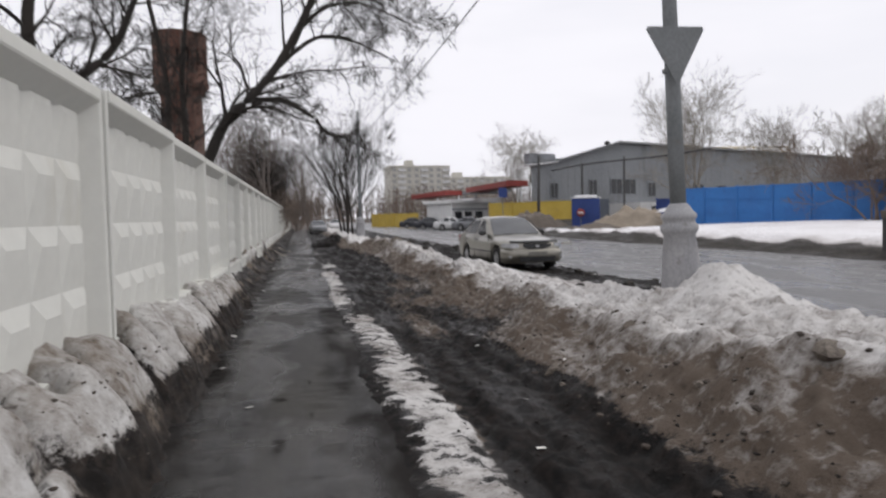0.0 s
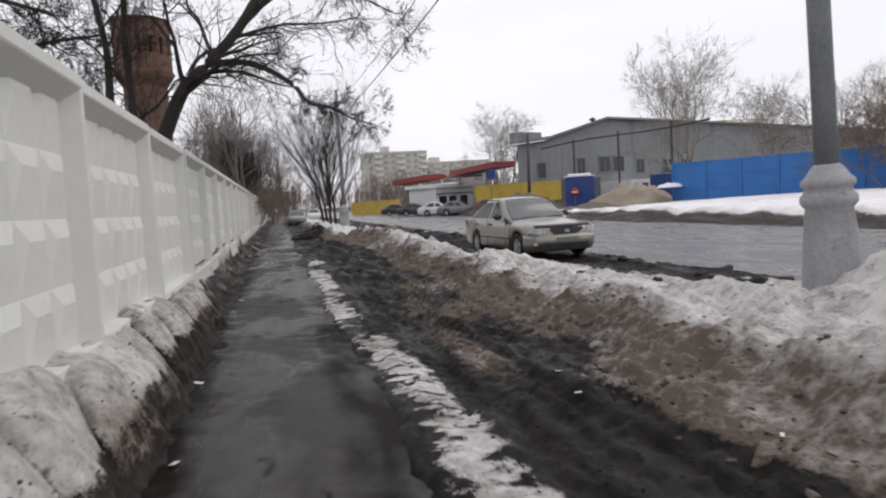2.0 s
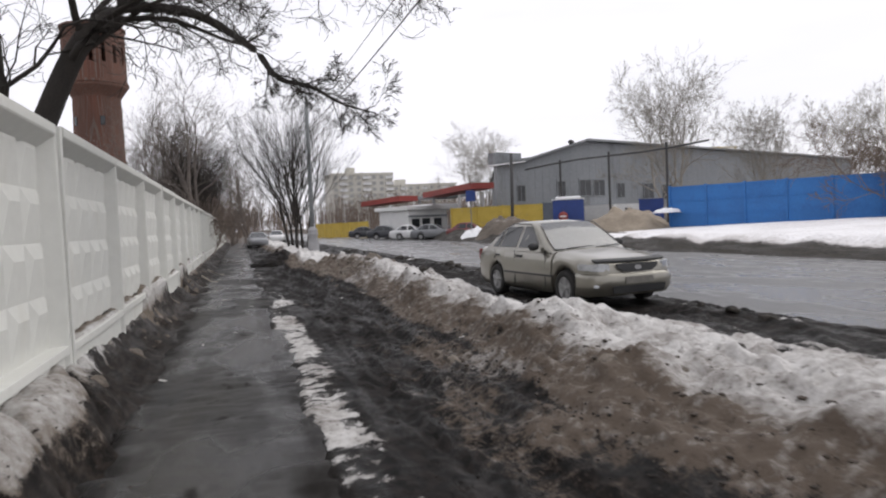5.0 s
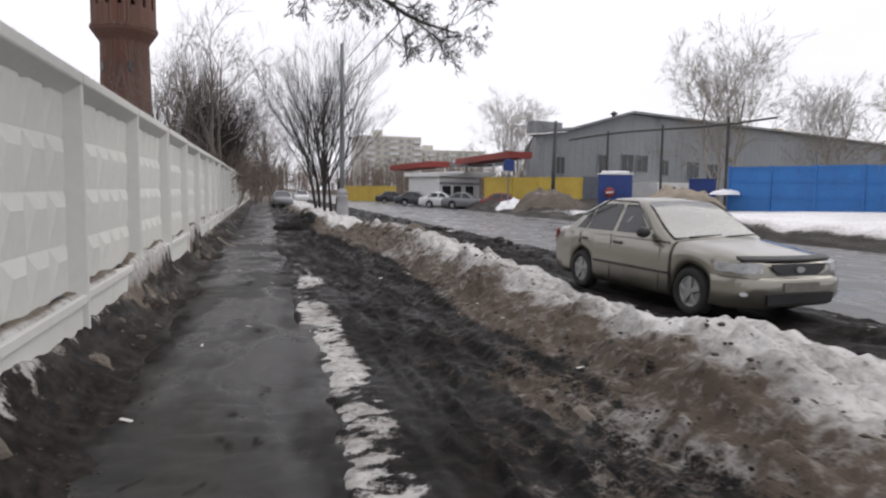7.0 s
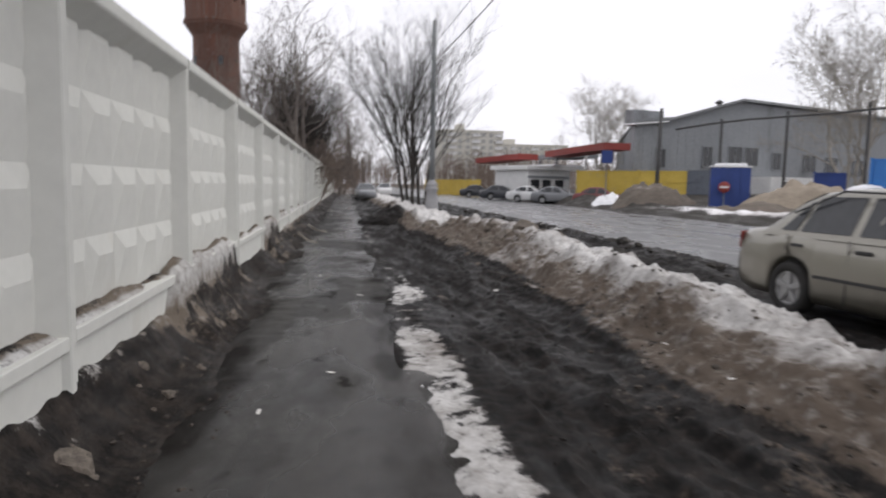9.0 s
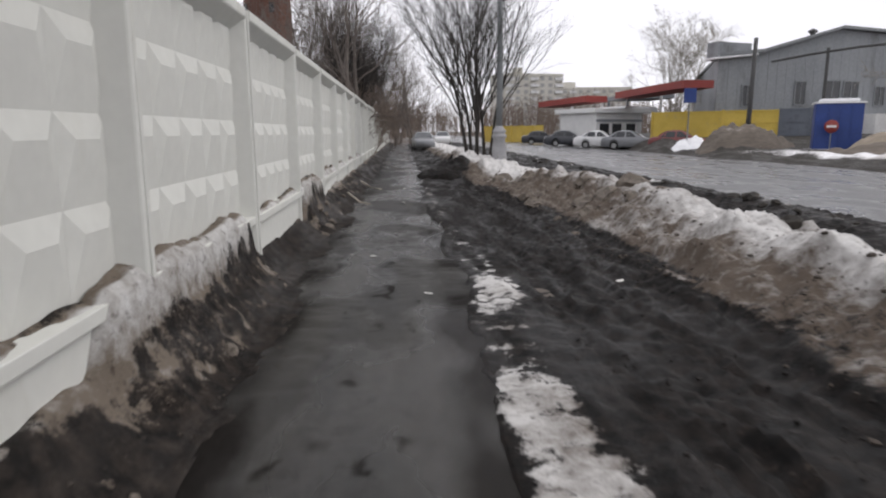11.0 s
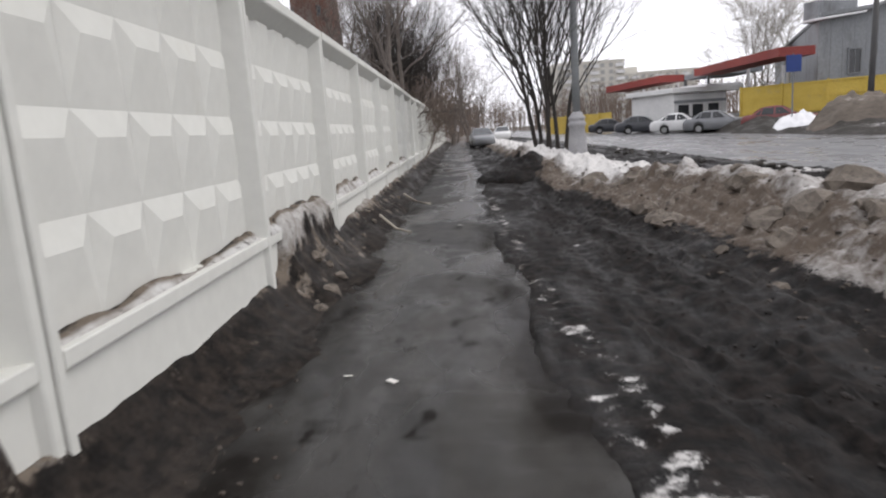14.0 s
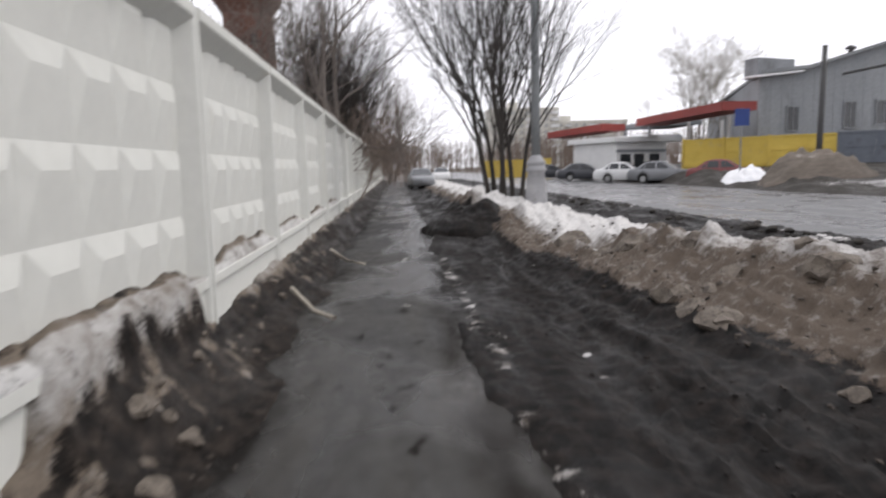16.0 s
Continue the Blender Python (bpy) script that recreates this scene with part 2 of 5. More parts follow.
M["roof_sheet"] = surf("weathered_roof_sheet", (0.15, 0.16, 0.17), (0.24, 0.25, 0.26), 0.55, 0.2, 6, 0.05)
M["dark_glass"] = surf("dark_window_glass", (0.02, 0.022, 0.025), (0.035, 0.037, 0.04), 0.12, 1, 10, 0.0)
M["slate"] = surf("slate_grey_gate_paint", (0.10, 0.115, 0.14), (0.14, 0.155, 0.18), 0.6, 0.8, 14, 0.05, stain=(0.07, 0.07, 0.075), stain_at=(0.55, 0.7))
# window glass with the distance haze painted in as pale grey
M["hazed_window"] = surf("hazed_window_glass", (0.33, 0.335, 0.325), (0.40, 0.40, 0.385), 0.3, 0.5, 4, 0.0)
M["sand"] = surf("sand_heap", (0.24, 0.20, 0.155), (0.33, 0.28, 0.22), 0.95, 1.2, 14, 0.7)
M["soil"] = surf("dirty_earth_heap", (0.10, 0.085, 0.07), (0.18, 0.15, 0.125), 0.95, 1.0, 12, 0.7, stain=(0.42, 0.39, 0.36), stain_at=(0.62, 0.74))
M["concrete_far"] = surf("pale_concrete_panels", (0.52, 0.50, 0.44), (0.60, 0.58, 0.53), 0.8, 0.1, 2, 0.0)
M["rubber"] = surf("tyre_rubber", (0.014, 0.014, 0.014), (0.03, 0.028, 0.026), 0.8, 6, 60, 0.3)
M["alloy"] = surf("dirty_alloy", (0.30, 0.30, 0.30), (0.40, 0.40, 0.40), 0.4, 5, 40, 0.05, metal=0.7)
M["car_paint"] = surf("beige_silver_car_paint", (0.225, 0.212, 0.178), (0.25, 0.237, 0.20), 0.27, 0.8, 60, 0.0, metal=0.75, coat=0.8, stain=(0.15, 0.137, 0.115), stain_at=(0.56, 0.85), spread=False, speck=0.03)
M["car_grey"] = surf("grey_car_paint", (0.16, 0.165, 0.175), (0.22, 0.225, 0.235), 0.35, 1.0, 60, 0.02, metal=0.4, coat=0.3)
M["car_white"] = surf("white_car_paint", (0.60, 0.60, 0.60), (0.68, 0.68, 0.68), 0.35, 1.0, 60, 0.02, coat=0.3)
M["car_dark"] = surf("dark_car_paint", (0.02, 0.022, 0.03), (0.035, 0.037, 0.045), 0.3, 1.0, 60, 0.02, coat=0.3)
M["car_red"] = surf("dull_red_car_paint", (0.13, 0.02, 0.02), (0.17, 0.03, 0.03), 0.35, 1.0, 60, 0.02, coat=0.3)
M["black_plastic"] = surf("black_plastic_trim", (0.016, 0.016, 0.017), (0.03, 0.03, 0.03), 0.5, 4, 50, 0.1)
M["lamp_glass"] = surf("clear_headlight_lens", (0.30, 0.31, 0.32), (0.44, 0.45, 0.46), 0.08, 8, 30, 0.05, coat=0.8)
# dusty windscreen; its paler base colour also stands in for reflected sky
M["dusty_sky_glass"] = surf("dusty_sky_paled_windscreen", (0.045, 0.048, 0.053), (0.07, 0.074, 0.08), 0.14, 2, 30, 0.0, coat=0.4)
M["dirty_ice"] = surf("frozen_dirty_snow", (0.075, 0.06, 0.048), (0.20, 0.17, 0.14), 0.75, 5, 30, 0.6, stain=(0.05, 0.04, 0.033), stain_at=(0.55, 0.68))
M["plate"] = surf("number_plate_face", (0.13, 0.122, 0.105), (0.18, 0.17, 0.15), 0.5, 8, 40, 0.0)
M["litter"] = surf("pale_litter", (0.62, 0.60, 0.57), (0.74, 0.72, 0.68), 0.7, 8, 40, 0.1)
M["branch_litter"] = surf("weathered_pale_stick", (0.40, 0.36, 0.30), (0.52, 0.47, 0.40), 0.8, 8, 40, 0.2)


def brick_material():
    m, n, l, p = nodes_of("old_red_brick")
    v = place_vector(n, l, False)
    b = n.new("ShaderNodeTexBrick")
    b.inputs["Scale"].default_value = 1.0
    b.inputs["Brick Width"].default_value, b.inputs["Row Height"].default_value, b.inputs["Mortar Size"].default_value = 0.5, 0.16, 0.018
    b.inputs["Color1"].default_value, b.inputs["Color2"].default_value = (0.112, 0.047, 0.033, 1), (0.15, 0.067, 0.046, 1)
    b.inputs["Mortar"].default_value = (0.15, 0.12, 0.10, 1)
    l.new(v, b.inputs["Vector"])
    c = noise_node(n, l, v, 0.35, 6, (1, 1, 0.35), 0.65)
    l.new(mixed(n, l, ranged(n, l, c, 0.45, 0.7, 0, 0.65), b.outputs["Color"], (0.075, 0.042, 0.034)), p.inputs["Base Color"])
    p.inputs["Roughness"].default_value = 0.9
    bumped(n, l, p, b.outputs["Fac"], -0.3, 0.02)
    return m


def asphalt_material(name, a, b, wet_lo, wet_hi, mud=None):
    """Worn asphalt: broad stains stretched along the way, fine chippings, wet patches that gleam."""
    m, n, l, p = nodes_of(name)
    v = place_vector(n, l, False)
    broad = noise_node(n, l, v, 1.9, 6, (1.4, 0.35, 1), 0.65)
    patch = noise_node(n, l, v, 0.8, 4, (1, 0.5, 1), 0.5)
    grain = noise_node(n, l, v, 130, 3, None, 0.7)
    mid = noise_node(n, l, v, 9, 5, (1, 0.6, 1), 0.65)
    col = mixed(n, l, ranged(n, l, broad, 0.35, 0.65), a, b)
    col = mixed(n, l, ranged(n, l, grain, 0.35, 0.75, 0, 0.35), col, tuple(min(1, c * 1.9) for c in b))
    if mud:
        col = mixed(n, l, ranged(n, l, mid, 0.50, 0.64, 0, 0.85), col, mud)
        tint = noise_node(n, l, v, 0.9, 5, (1.6, 0.3, 1), 0.6)
        col = mixed(n, l, ranged(n, l, tint, 0.46, 0.62, 0, 0.8), col, (0.030, 0.0265, 0.0205))
        at = n.new("ShaderNodeAttribute")
        at.attribute_name = "tread"
        col = mixed(n, l, ranged(n, l, at.outputs["Fac"], 0.15, 0.6, 0, 0.85), col, tuple(0.8 * c for c in mud))
        l.new(ranged(n, l, at.outputs["Fac"], 0.12, 0.5, 0.52, 0.08), p.inputs["Specular IOR Level"])
    l.new(col, p.inputs["Base Color"])
    rgh = ranged(n, l, patch, 0.44, 0.54, wet_lo, wet_hi)
    l.new(rgh, p.inputs["Roughness"])
    p.inputs["Specular IOR Level"].default_value = 0.4
    h = mixed(n, l, 0.4, mid, grain)
    bumped(n, l, p, h, 0.5 if mud else 0.3, 0.035 if mud else 0.025)
    return m


M["brick"] = brick_material()
M["path"] = asphalt_material("wet_path_asphalt", (0.0085, 0.0083, 0.0085), (0.035, 0.033, 0.030), 0.12, 0.66, (0.014, 0.0115, 0.010))
M["road"] = asphalt_material("damp_road_asphalt", (0.086, 0.086, 0.088), (0.122, 0.121, 0.122), 0.22, 0.5)
M["far_ground"] = surf("bare_winter_ground", (0.075, 0.062, 0.05), (0.13, 0.11, 0.095), 0.95, 0.06, 1.5, 0.3, stain=(0.62, 0.61, 0.61), stain_at=(0.58, 0.64), spread=False)

# ---- ground, road, path and snow ----
FENCE0, PITCH = 2.762, 2.787
curve = lambda y, ks, vs: np.interp(y, ks, vs)


def path_z(x, y):
    z = 0.016 * fbm(x * 1.6, y * 0.9, 4) + 0.034 * fbm(x * 5.5, y * 3.0, 3) * ramp01(fbm(x * 0.7 + 9, y * 0.5), -0.2, 0.2)
    steps = 0.05 * fbm(x * 3.0 + 4, y * 6.5, 2) * ramp01(fbm(x * 1.1 + 2, y * 0.35, 3), -0.02, 0.2)
    return z + steps - 0.02 * ramp01(np.abs(x - 1.3), 0.6, 1.1)


def path_tread(x, y, z):
    """Muddy footmarks along the trodden line, and mud creeping in from both edges."""
    out = np.zeros_like(x)
    for lane, step, phase in ((1.08, 0.61, 0.0), (1.32, 0.57, 0.3), (0.9, 1.13, 0.2), (1.6, 0.93, 0.5)):
        k = np.floor(y / step + phase)
        rnd = np.modf(np.abs(np.sin(k * 12.9898 + lane * 78.2) * 43758.5))[0]
        cx = lane + 0.13 * np.where(np.mod(k, 2) > 0.5, 1, -1) + 0.16 * (rnd - 0.5)
        cy = (k + 0.5 - phase) * step + 0.1 * (rnd - 0.5)
        mark = np.exp(-((x - cx + 0.22 * fbm(x * 7, y * 7, 2)) / 0.045) ** 2 - ((y - cy + 0.3 * fbm(x * 6 + 9, y * 6, 2)) / 0.13) ** 2) * (rnd > 0.5)
        out = np.maximum(out, mark * (0.5 + 1.2 * fbm(x * 9, y * 7, 3)))
    rim = (1 - ramp01(x, 0.42, 0.85 + 0.5 * fbm(y * 0.9, x * 2, 3))) + 0.8 * ramp01(x, 1.5 + 0.5 * fbm(y * 0.7, x * 1.5, 3), 1.95)
    return np.clip(np.maximum(out, rim * (0.55 + 0.9 * fbm(x * 4, y * 1.6, 4))), 0, 1)


def heap_cells(x, y):
    """Blocks of cut snow of uneven length: running number, nearness to a gap, and a size for each."""
    cell = y / 0.95 + 2.0 * fbm(y * 0.45 + 5, y * 0.1, 2) + 0.55 * fbm(y * 1.9 + 5, x * 1.5, 2) + 0.9 * x
    k = np.floor(cell)
    return cell, np.abs(cell - k - 0.5) * 2, np.modf(np.abs(np.sin(k * 91.7) * 437.5))[0]


def left_z(x, y):
    """The heap of old snow and dirt against the fence."""
    h = curve(y, [-6, 2, 5, 7, 9, 11.5, 13.6, 14.6, 16.4, 18.5, 19.6, 20.2, 21.6, 22.4, 24.6, 25.3, 27.3, 28.4, 30, 33, 40, 60, 95],
              [.80, .80, .78, .74, .68, .60, .52, .42, .38, .34, .30, .30, .30, .27, .27, .30, .30, .28, .36, .36, .36, .36, .36])
    w = curve(y, [-6, 5, 9, 13, 15, 18, 20, 22, 24, 26, 30, 45, 95], [.62, .58, .52, .5, .55, .55, .5, .5, .5, .5, .5, .5, .5])
    calm = 0.42 - 0.10 * (1 - ramp01(y, 13.4, 14.4))
    cell, gap, size = heap_cells(x, y)
    block = (1 - gap ** 7) * (0.75 + 0.3 * size)
    blocky = (1 - ramp01(y, 13.4, 14.4)) + 0.4 * ramp01(y, 27.9, 28.4)
    lump = fbm(x * 2.1, y * 0.8, 3) * 0.5 + (0.45 - 2.0 * np.abs(fbm(x * 2.4, y * 1.5 + 7, 3))) * 0.55 + fbm(x * 5, y * 4, 2) * 0.4 + (0.4 - 2.4 * np.abs(fbm(x * 5.5 + 3, y * 4.0, 2))) * 0.12 * (1 - ramp01(y, 13.4, 14.4))
    edge = w + 0.30 * fbm(y * 1.7 + 3, y * 0.3, 3) + 0.05 * fbm(y * 6, x * 7, 2)
    s = np.clip(1 - (x + 0.02) / np.maximum(edge, 0.15), 0, 1)
    dome = np.clip(1 - (np.maximum(x + 0.02, 0) / np.maximum(edge * 0.92, 0.15)) ** 1.7, 0, 1) ** 0.75 * (0.66 + 0.36 * block)
    skirt = 0.24 * s
    steep = blocky * np.maximum(dome, skirt) + (1 - blocky) * s ** 2.0
    z = h * steep * (1 + 0.75 * lump * calm)
    shelf = np.interp(x, [-.2, -.05, .01, .04, .10, .26, .46], [.75, .73, .66, .43, .31, .13, -.05]) + 0.05 * fbm(x * 2, y * 0.9, 3) + 0.07 * fbm(x * 8, y * 5, 3)
    away = ramp01(np.minimum(np.where(y < 20.9, (20.9 - y) * 0.5, y - 20.9), np.abs(y - 26.45)), 0.95, 1.25)
    z = np.maximum(z, shelf - 0.75 * away)
    return np.maximum(z, -0.03) + (0.05 * fbm(x * 4, y * 2.2 + 3, 3)) * np.minimum(1, s * 4) - 0.03 * (s <= 0)


def heap_snow(x, y, z):
    cell, gap, size = heap_cells(x, y)
    near = 1 - ramp01(y, 13.4, 14.4)
    patch = curve(y, [-6, 13.5, 14.5, 17.9, 18.6, 22, 22.4, 25, 25.6, 95], [1.15, 1.1, 0.35, 0.35, 1.1, 1.1, 0.35, 0.35, 0.9, 0.8])
    level = np.where(((y > 18.2) & (y < 22.3)) | ((y > 25) & (y < 27.9)), np.maximum(1 - ramp01(x + 0.12 * fbm(x * 4, y * 1.6, 3), 0.0, 0.06), 0.34 * ramp01(z, 0.02, 0.1)), np.maximum(ramp01(z, 0.20, 0.42), 0.42 * near * ramp01(z, 0.03, 0.1)))
    scraps = 0.4 * ramp01(fbm(x * 8.0, y * 5.0 + 12, 3), 0.14, 0.32) * ramp01(z, 0.0, 0.06) * (1 - near)
    return np.clip(level * patch + 0.4 * fbm(x * 2, y * 1.4, 4) - 0.5 * near * ramp01(gap, 0.8, 1.0) - 0.25 * near * size + scraps - 0.06 - 0.3 * ramp01(-x, .055, .10) * (1 - near), 0, 1)


def bank_lines(y):
    """Where the bank's foot and its crest run."""
    foot = curve(y, [-6, 5, 10, 14, 18, 24, 28, 31, 34, 37, 42, 60, 95], [3.75, 3.6, 3.2, 3.4, 3.65, 3.95, 3.65, 3.4, 2.8, 2.35, 2.4, 2.7, 2.7])
    crest_x = curve(y, [-6, 5, 10, 14, 18, 24, 28, 31, 34, 38, 60, 95], [4.9, 4.8, 4.75, 4.75, 4.75, 5.0, 5.0, 4.7, 4.2, 3.6, 3.8, 3.8])
    wob = 0.5 * fbm(y * 0.55 + 40, y * 0.13, 4)
    return foot, crest_x + 0.55 * wob, wob


def verge_z(x, y):
    """Ice strip, wheel ruts, ploughed bank and the strip where the car stands."""
    foot, crest_x, wob = bank_lines(y)
    crest = curve(y, [-6, 3, 5, 8, 10, 12, 14, 16, 18, 20, 23, 26, 28, 30, 32, 34, 36, 38, 41, 46, 60, 95],
                  [.72, .66, .55, .42, .42, .46, .44, .40, .46, .48, .52, .56, .56, .58, .42, .34, .48, .66, .62, .42, .36, .36])
    u = np.clip((x - foot - 0.5 * wob) / (crest_x - foot), 0, 1)
    rise = crest * (u ** 1.15) * (1 + 0.5 * fbm(y * 1.3, x * 0.8, 3))
    back_w = curve(y, [-6, 10, 14.5, 16, 21, 22.5, 26, 31, 34, 40, 60, 95], [3.0, 2.8, 2.2, 1.25, 1.25, 1.5, 1.5, 1.7, 2.5, 2.5, 2.5, 2.5])
    b = np.clip((x - crest_x) / back_w, 0, 1)
    rise = rise * (1 - b ** 1.3) + 0.09 * ramp01(x, 4.6, 6.0) * b
    mound = 0.52 * np.exp(-(((x - 7.0) / 0.7) ** 2 + ((y - 7.5) / 0.7) ** 2)) + 0.25 * np.exp(-(((x - 6.6) / 1.2) ** 2 + ((y - 5.2) / 2.4) ** 2))
    chunk = ramp01(rise, 0.03, 0.3)
    ridge = 0.5 - np.abs(fbm(x * 2.6 + 11, y * 2.1, 4)) * 2.2
    rough = chunk * ((1 - 0.3 * ramp01(y, 25, 27) * (1 - ramp01(y, 32, 34))) * (0.26 * fbm(x * 2.0, y * 1.6, 3) + 0.15 * ridge * (0.6 + fbm(x * 0.8, y * 0.8 + 5))) + 0.07 * fbm(x * 5.5, y * 5.0, 2)) + (0.03 * fbm(x * 5, y * 1.2, 2) + 0.025 * fbm(x * 9, y * 7, 2))
    ruts = -0.035 * np.exp(-((x - 2.85 - 0.1 * wob) / 0.16) ** 2) - 0.03 * np.exp(-((x - 3.15) / 0.12) ** 2)
    kerb = 0.10 * np.exp(-((x - 8.05 - 0.25 * fbm(y * 0.9, y * 0.2, 3)) / 0.22) ** 2) * (0.35 + 1.6 * np.clip(fbm(y * 1.6 + 8, y * 0.4, 4) + 0.1, 0, 1))
    ice = 0.02 * np.exp(-((x - 2.3) / 0.25) ** 2) * (0.6 + 1.5 * fbm(x * 9, y * 9, 3))
    dip = 0.09 * (1 - ramp01(x, 1.82, 2.12 + 0.5 * fbm(y * 0.5, x * 2, 4)))
    clods = (0.06 * fbm(x * 5 + 3, y * 0.45, 3) + 0.045 * np.exp(-(fbm(x * 3.6 + 21, y * 0.5, 3) / 0.10) ** 2) + 0.034 * fbm(x * 11, y * 8, 3) + 0.035 * (0.3 - 2 * np.abs(fbm(x * 6.5 + 31, y * 5.0, 3))) + 0.035 * fbm(x * 4.5 + 2, y * 3.2, 3) - 0.02) * ramp01(x, 2.4, 2.8)
    flat = np.where((np.abs(x - 7.45) < 1.0) & (np.abs(y - 18.5) < 2.4), 0.35, 1.0)
    return np.maximum(rise, 0) + rough * flat + mound + ruts + kerb * flat + ice + clods * flat - dip + 0.01


def verge_snow(x, y, z):
    strip_x = curve(y, [-6, 3.5, 8.5, 13.4, 15, 19, 20.5, 22, 25, 30, 60, 95], [2.5, 2.5, 2.38, 2.14, 2.2, 2.22, 2.18, 2.33, 2.15, 2.05, 2.0, 2.0])
    amount = curve(y, [-6, 4, 9, 12, 17, 19.3, 20.3, 21.2, 22, 22.6, 24.3, 30, 60], [.95, .95, .85, .9, .95, .82, .5, .95, .95, .42, .6, .5, .4])
    half = curve(y, [-6, 6, 12, 18, 22, 24, 30, 60], [.31, .31, .25, .26, .22, .14, .11, .10])
    d = (x - strip_x - 0.10 * fbm(y * 1.1, y * 0.1, 3)) / half
    strip = np.exp(-d ** 4) * amount + 0.85 * fbm(x * 8, y * 10, 3) + 0.6 * fbm(x * 1.5 + 4, y * 0.8, 3) - 0.22
    tread = 0.28 * ramp01(np.sin((y + 0.6 * np.abs(x - strip_x)) * 2 * math.pi / 0.17 + 9 * fbm(x * 3, y * 2, 3)) + 2.2 * fbm(x * 7, y * 7, 2), 0.1, 0.7)
    strip = strip - tread * ramp01(fbm(x * 0.9 + 7, y * 0.5 + 2, 3), -0.15, 0.10)
    # lighter brown blotches that paint the mud's wet sheen into its colour
    slush = (0.36 + 0.9 * fbm(x * 2.2, y * 0.8 + 8, 4)) * ramp01(x, 2.75, 3.05) * (1 - ramp01(x, 3.9, 4.3)) * ramp01(y, 6.5, 9.5) * (1 - ramp01(y, 16, 20))
    bank = ramp01(z, 0.03, 0.18) * 1.0 + ramp01(x, 4.4, 5.2) * ramp01(z, 0.12, 0.25) * 0.7 + 0.7 * fbm(x * 0.9, y * 0.7, 4) - 0.12
    bank = bank * ramp01(x, 3.0, 3.45) - 0.9 * ramp01(x, 7.1, 7.9) * (1 - ramp01(y, 8.5, 11)) * (y > 9) - ramp01(y, 10, 11.5) * ramp01(x, 6.0, 6.9) * 0.9
    return np.clip(np.maximum(np.where(x < 3.2, strip, bank), slush), 0, 1)


def verge_dirt(x, y, z):
    foot, crest_x, wob = bank_lines(y)
    c = x - crest_x
    top = ramp01(c, -0.38, 0.12) * (1 - 0.1 * ramp01(y, 22, 24) * (1 - ramp01(y, 31, 33)))
    heap = np.exp(-(((x - 7.0) / 1.1) ** 2 + ((y - 7.0) / 1.4) ** 2))
    return np.clip(1.06 - (0.70 + 0.16 * ramp01(y, 11, 14)) * top - 0.75 * (x < 2.72) - 0.4 * heap + 0.45 * fbm(x * 0.7 + 3, y * 0.6, 4) + 0.7 * fbm(x * 2.6, y * 2.0 + 9, 4) - 0.12 * ramp01(y, 20, 23) * (1 - ramp01(y, 24.5, 26.5)) + 0.16 * ramp01(y, 24.5, 26.5) * (1 - ramp01(y, 31, 33)) - 0.55 * ramp01(y, 30.8, 32.8) * ramp01(x, 3.6, 4.2), 0, 1)


ground_ob = sheet("ground", np.concatenate([np.linspace(-900, -60, 12), np.linspace(-50, 80, 66), np.linspace(90, 1100, 14)]),
                  np.concatenate([np.linspace(-300, -20, 8), np.linspace(-15, 140, 60), np.linspace(160, 1600, 20)]),
                  lambda x, y: -0.09 + 0.25 * fbm(x * 0.08, y * 0.08, 3) * ramp01(x, 24, 40) + 0.3 * ramp01(x, 19, 30) * (x < 80), M["far_ground"])
tagged(ground_ob, "bare brown winter ground with patches of snow", "ground", kind="structure")
YS_NEAR = np.concatenate([np.arange(-3, 34, 0.042), np.arange(34, 48, 0.12), np.arange(48, 96, 0.4)])
path_ob = sheet("pavement", np.arange(-0.2, 2.31, 0.03), YS_NEAR, path_z, M["path"], {"tread": path_tread})
tagged(path_ob, "wet dark asphalt footpath with muddy stains and puddles", "footpath", kind="structure")
heap_ob = sheet("snow_heap", np.concatenate([np.arange(-0.14, .4, 0.018), np.arange(.4, 1.0, .03)]), YS_NEAR, left_z, M["snow_fence"],
                {"snow": heap_snow,
                 "dirt": lambda x, y, z: np.clip(0.5 - 0.18 * ramp01(y, 13, 15) + 0.9 * fbm(x * 1.5, y * 1.1 + 30, 4) + 1.0 * (ramp01(x, .03, .10) + ramp01(-x, .05, .09)) * ramp01(y, 17.5, 18.5) + 0.75 * (1 - ramp01(z - 0.16 * ramp01(y, 17.5, 18.5), 0.12, 0.42)), 0, 1)})
tagged(heap_ob, "lumpy heap of grey old snow and mud against the concrete fence", "snow heap", kind="stuff")
XS = np.concatenate([np.arange(1.80, 5.6, 0.04), np.arange(5.6, 8.75, 0.075)])
track_ob = sheet("muddy_verge", XS[XS < 3.35], YS_NEAR, verge_z, M["verge"], {"snow": verge_snow, "dirt": verge_dirt})
tagged(track_ob, "black rutted mud with a strip of broken ice", "mud", kind="structure")
bank_ob = sheet("snow_bank", XS[XS > 3.29], YS_NEAR, verge_z, M["verge"], {"snow": verge_snow, "dirt": verge_dirt})
tagged(bank_ob, "ploughed bank of dirty brown snow with a whiter crest", "snow bank", kind="stuff")
road_ob = sheet("road", np.linspace(8.2, 17.9, 40), np.concatenate([np.arange(-40, 100, 1.0), np.arange(100, 420, 10)]),
                lambda x, y: 0.085 + 0.0 * x - 0.0012 * (x - 13) ** 2 + 0.006 * fbm(x * 0.4, y * 0.2, 3), M["road"])
tagged(road_ob, "damp grey asphalt road", "road", kind="structure")


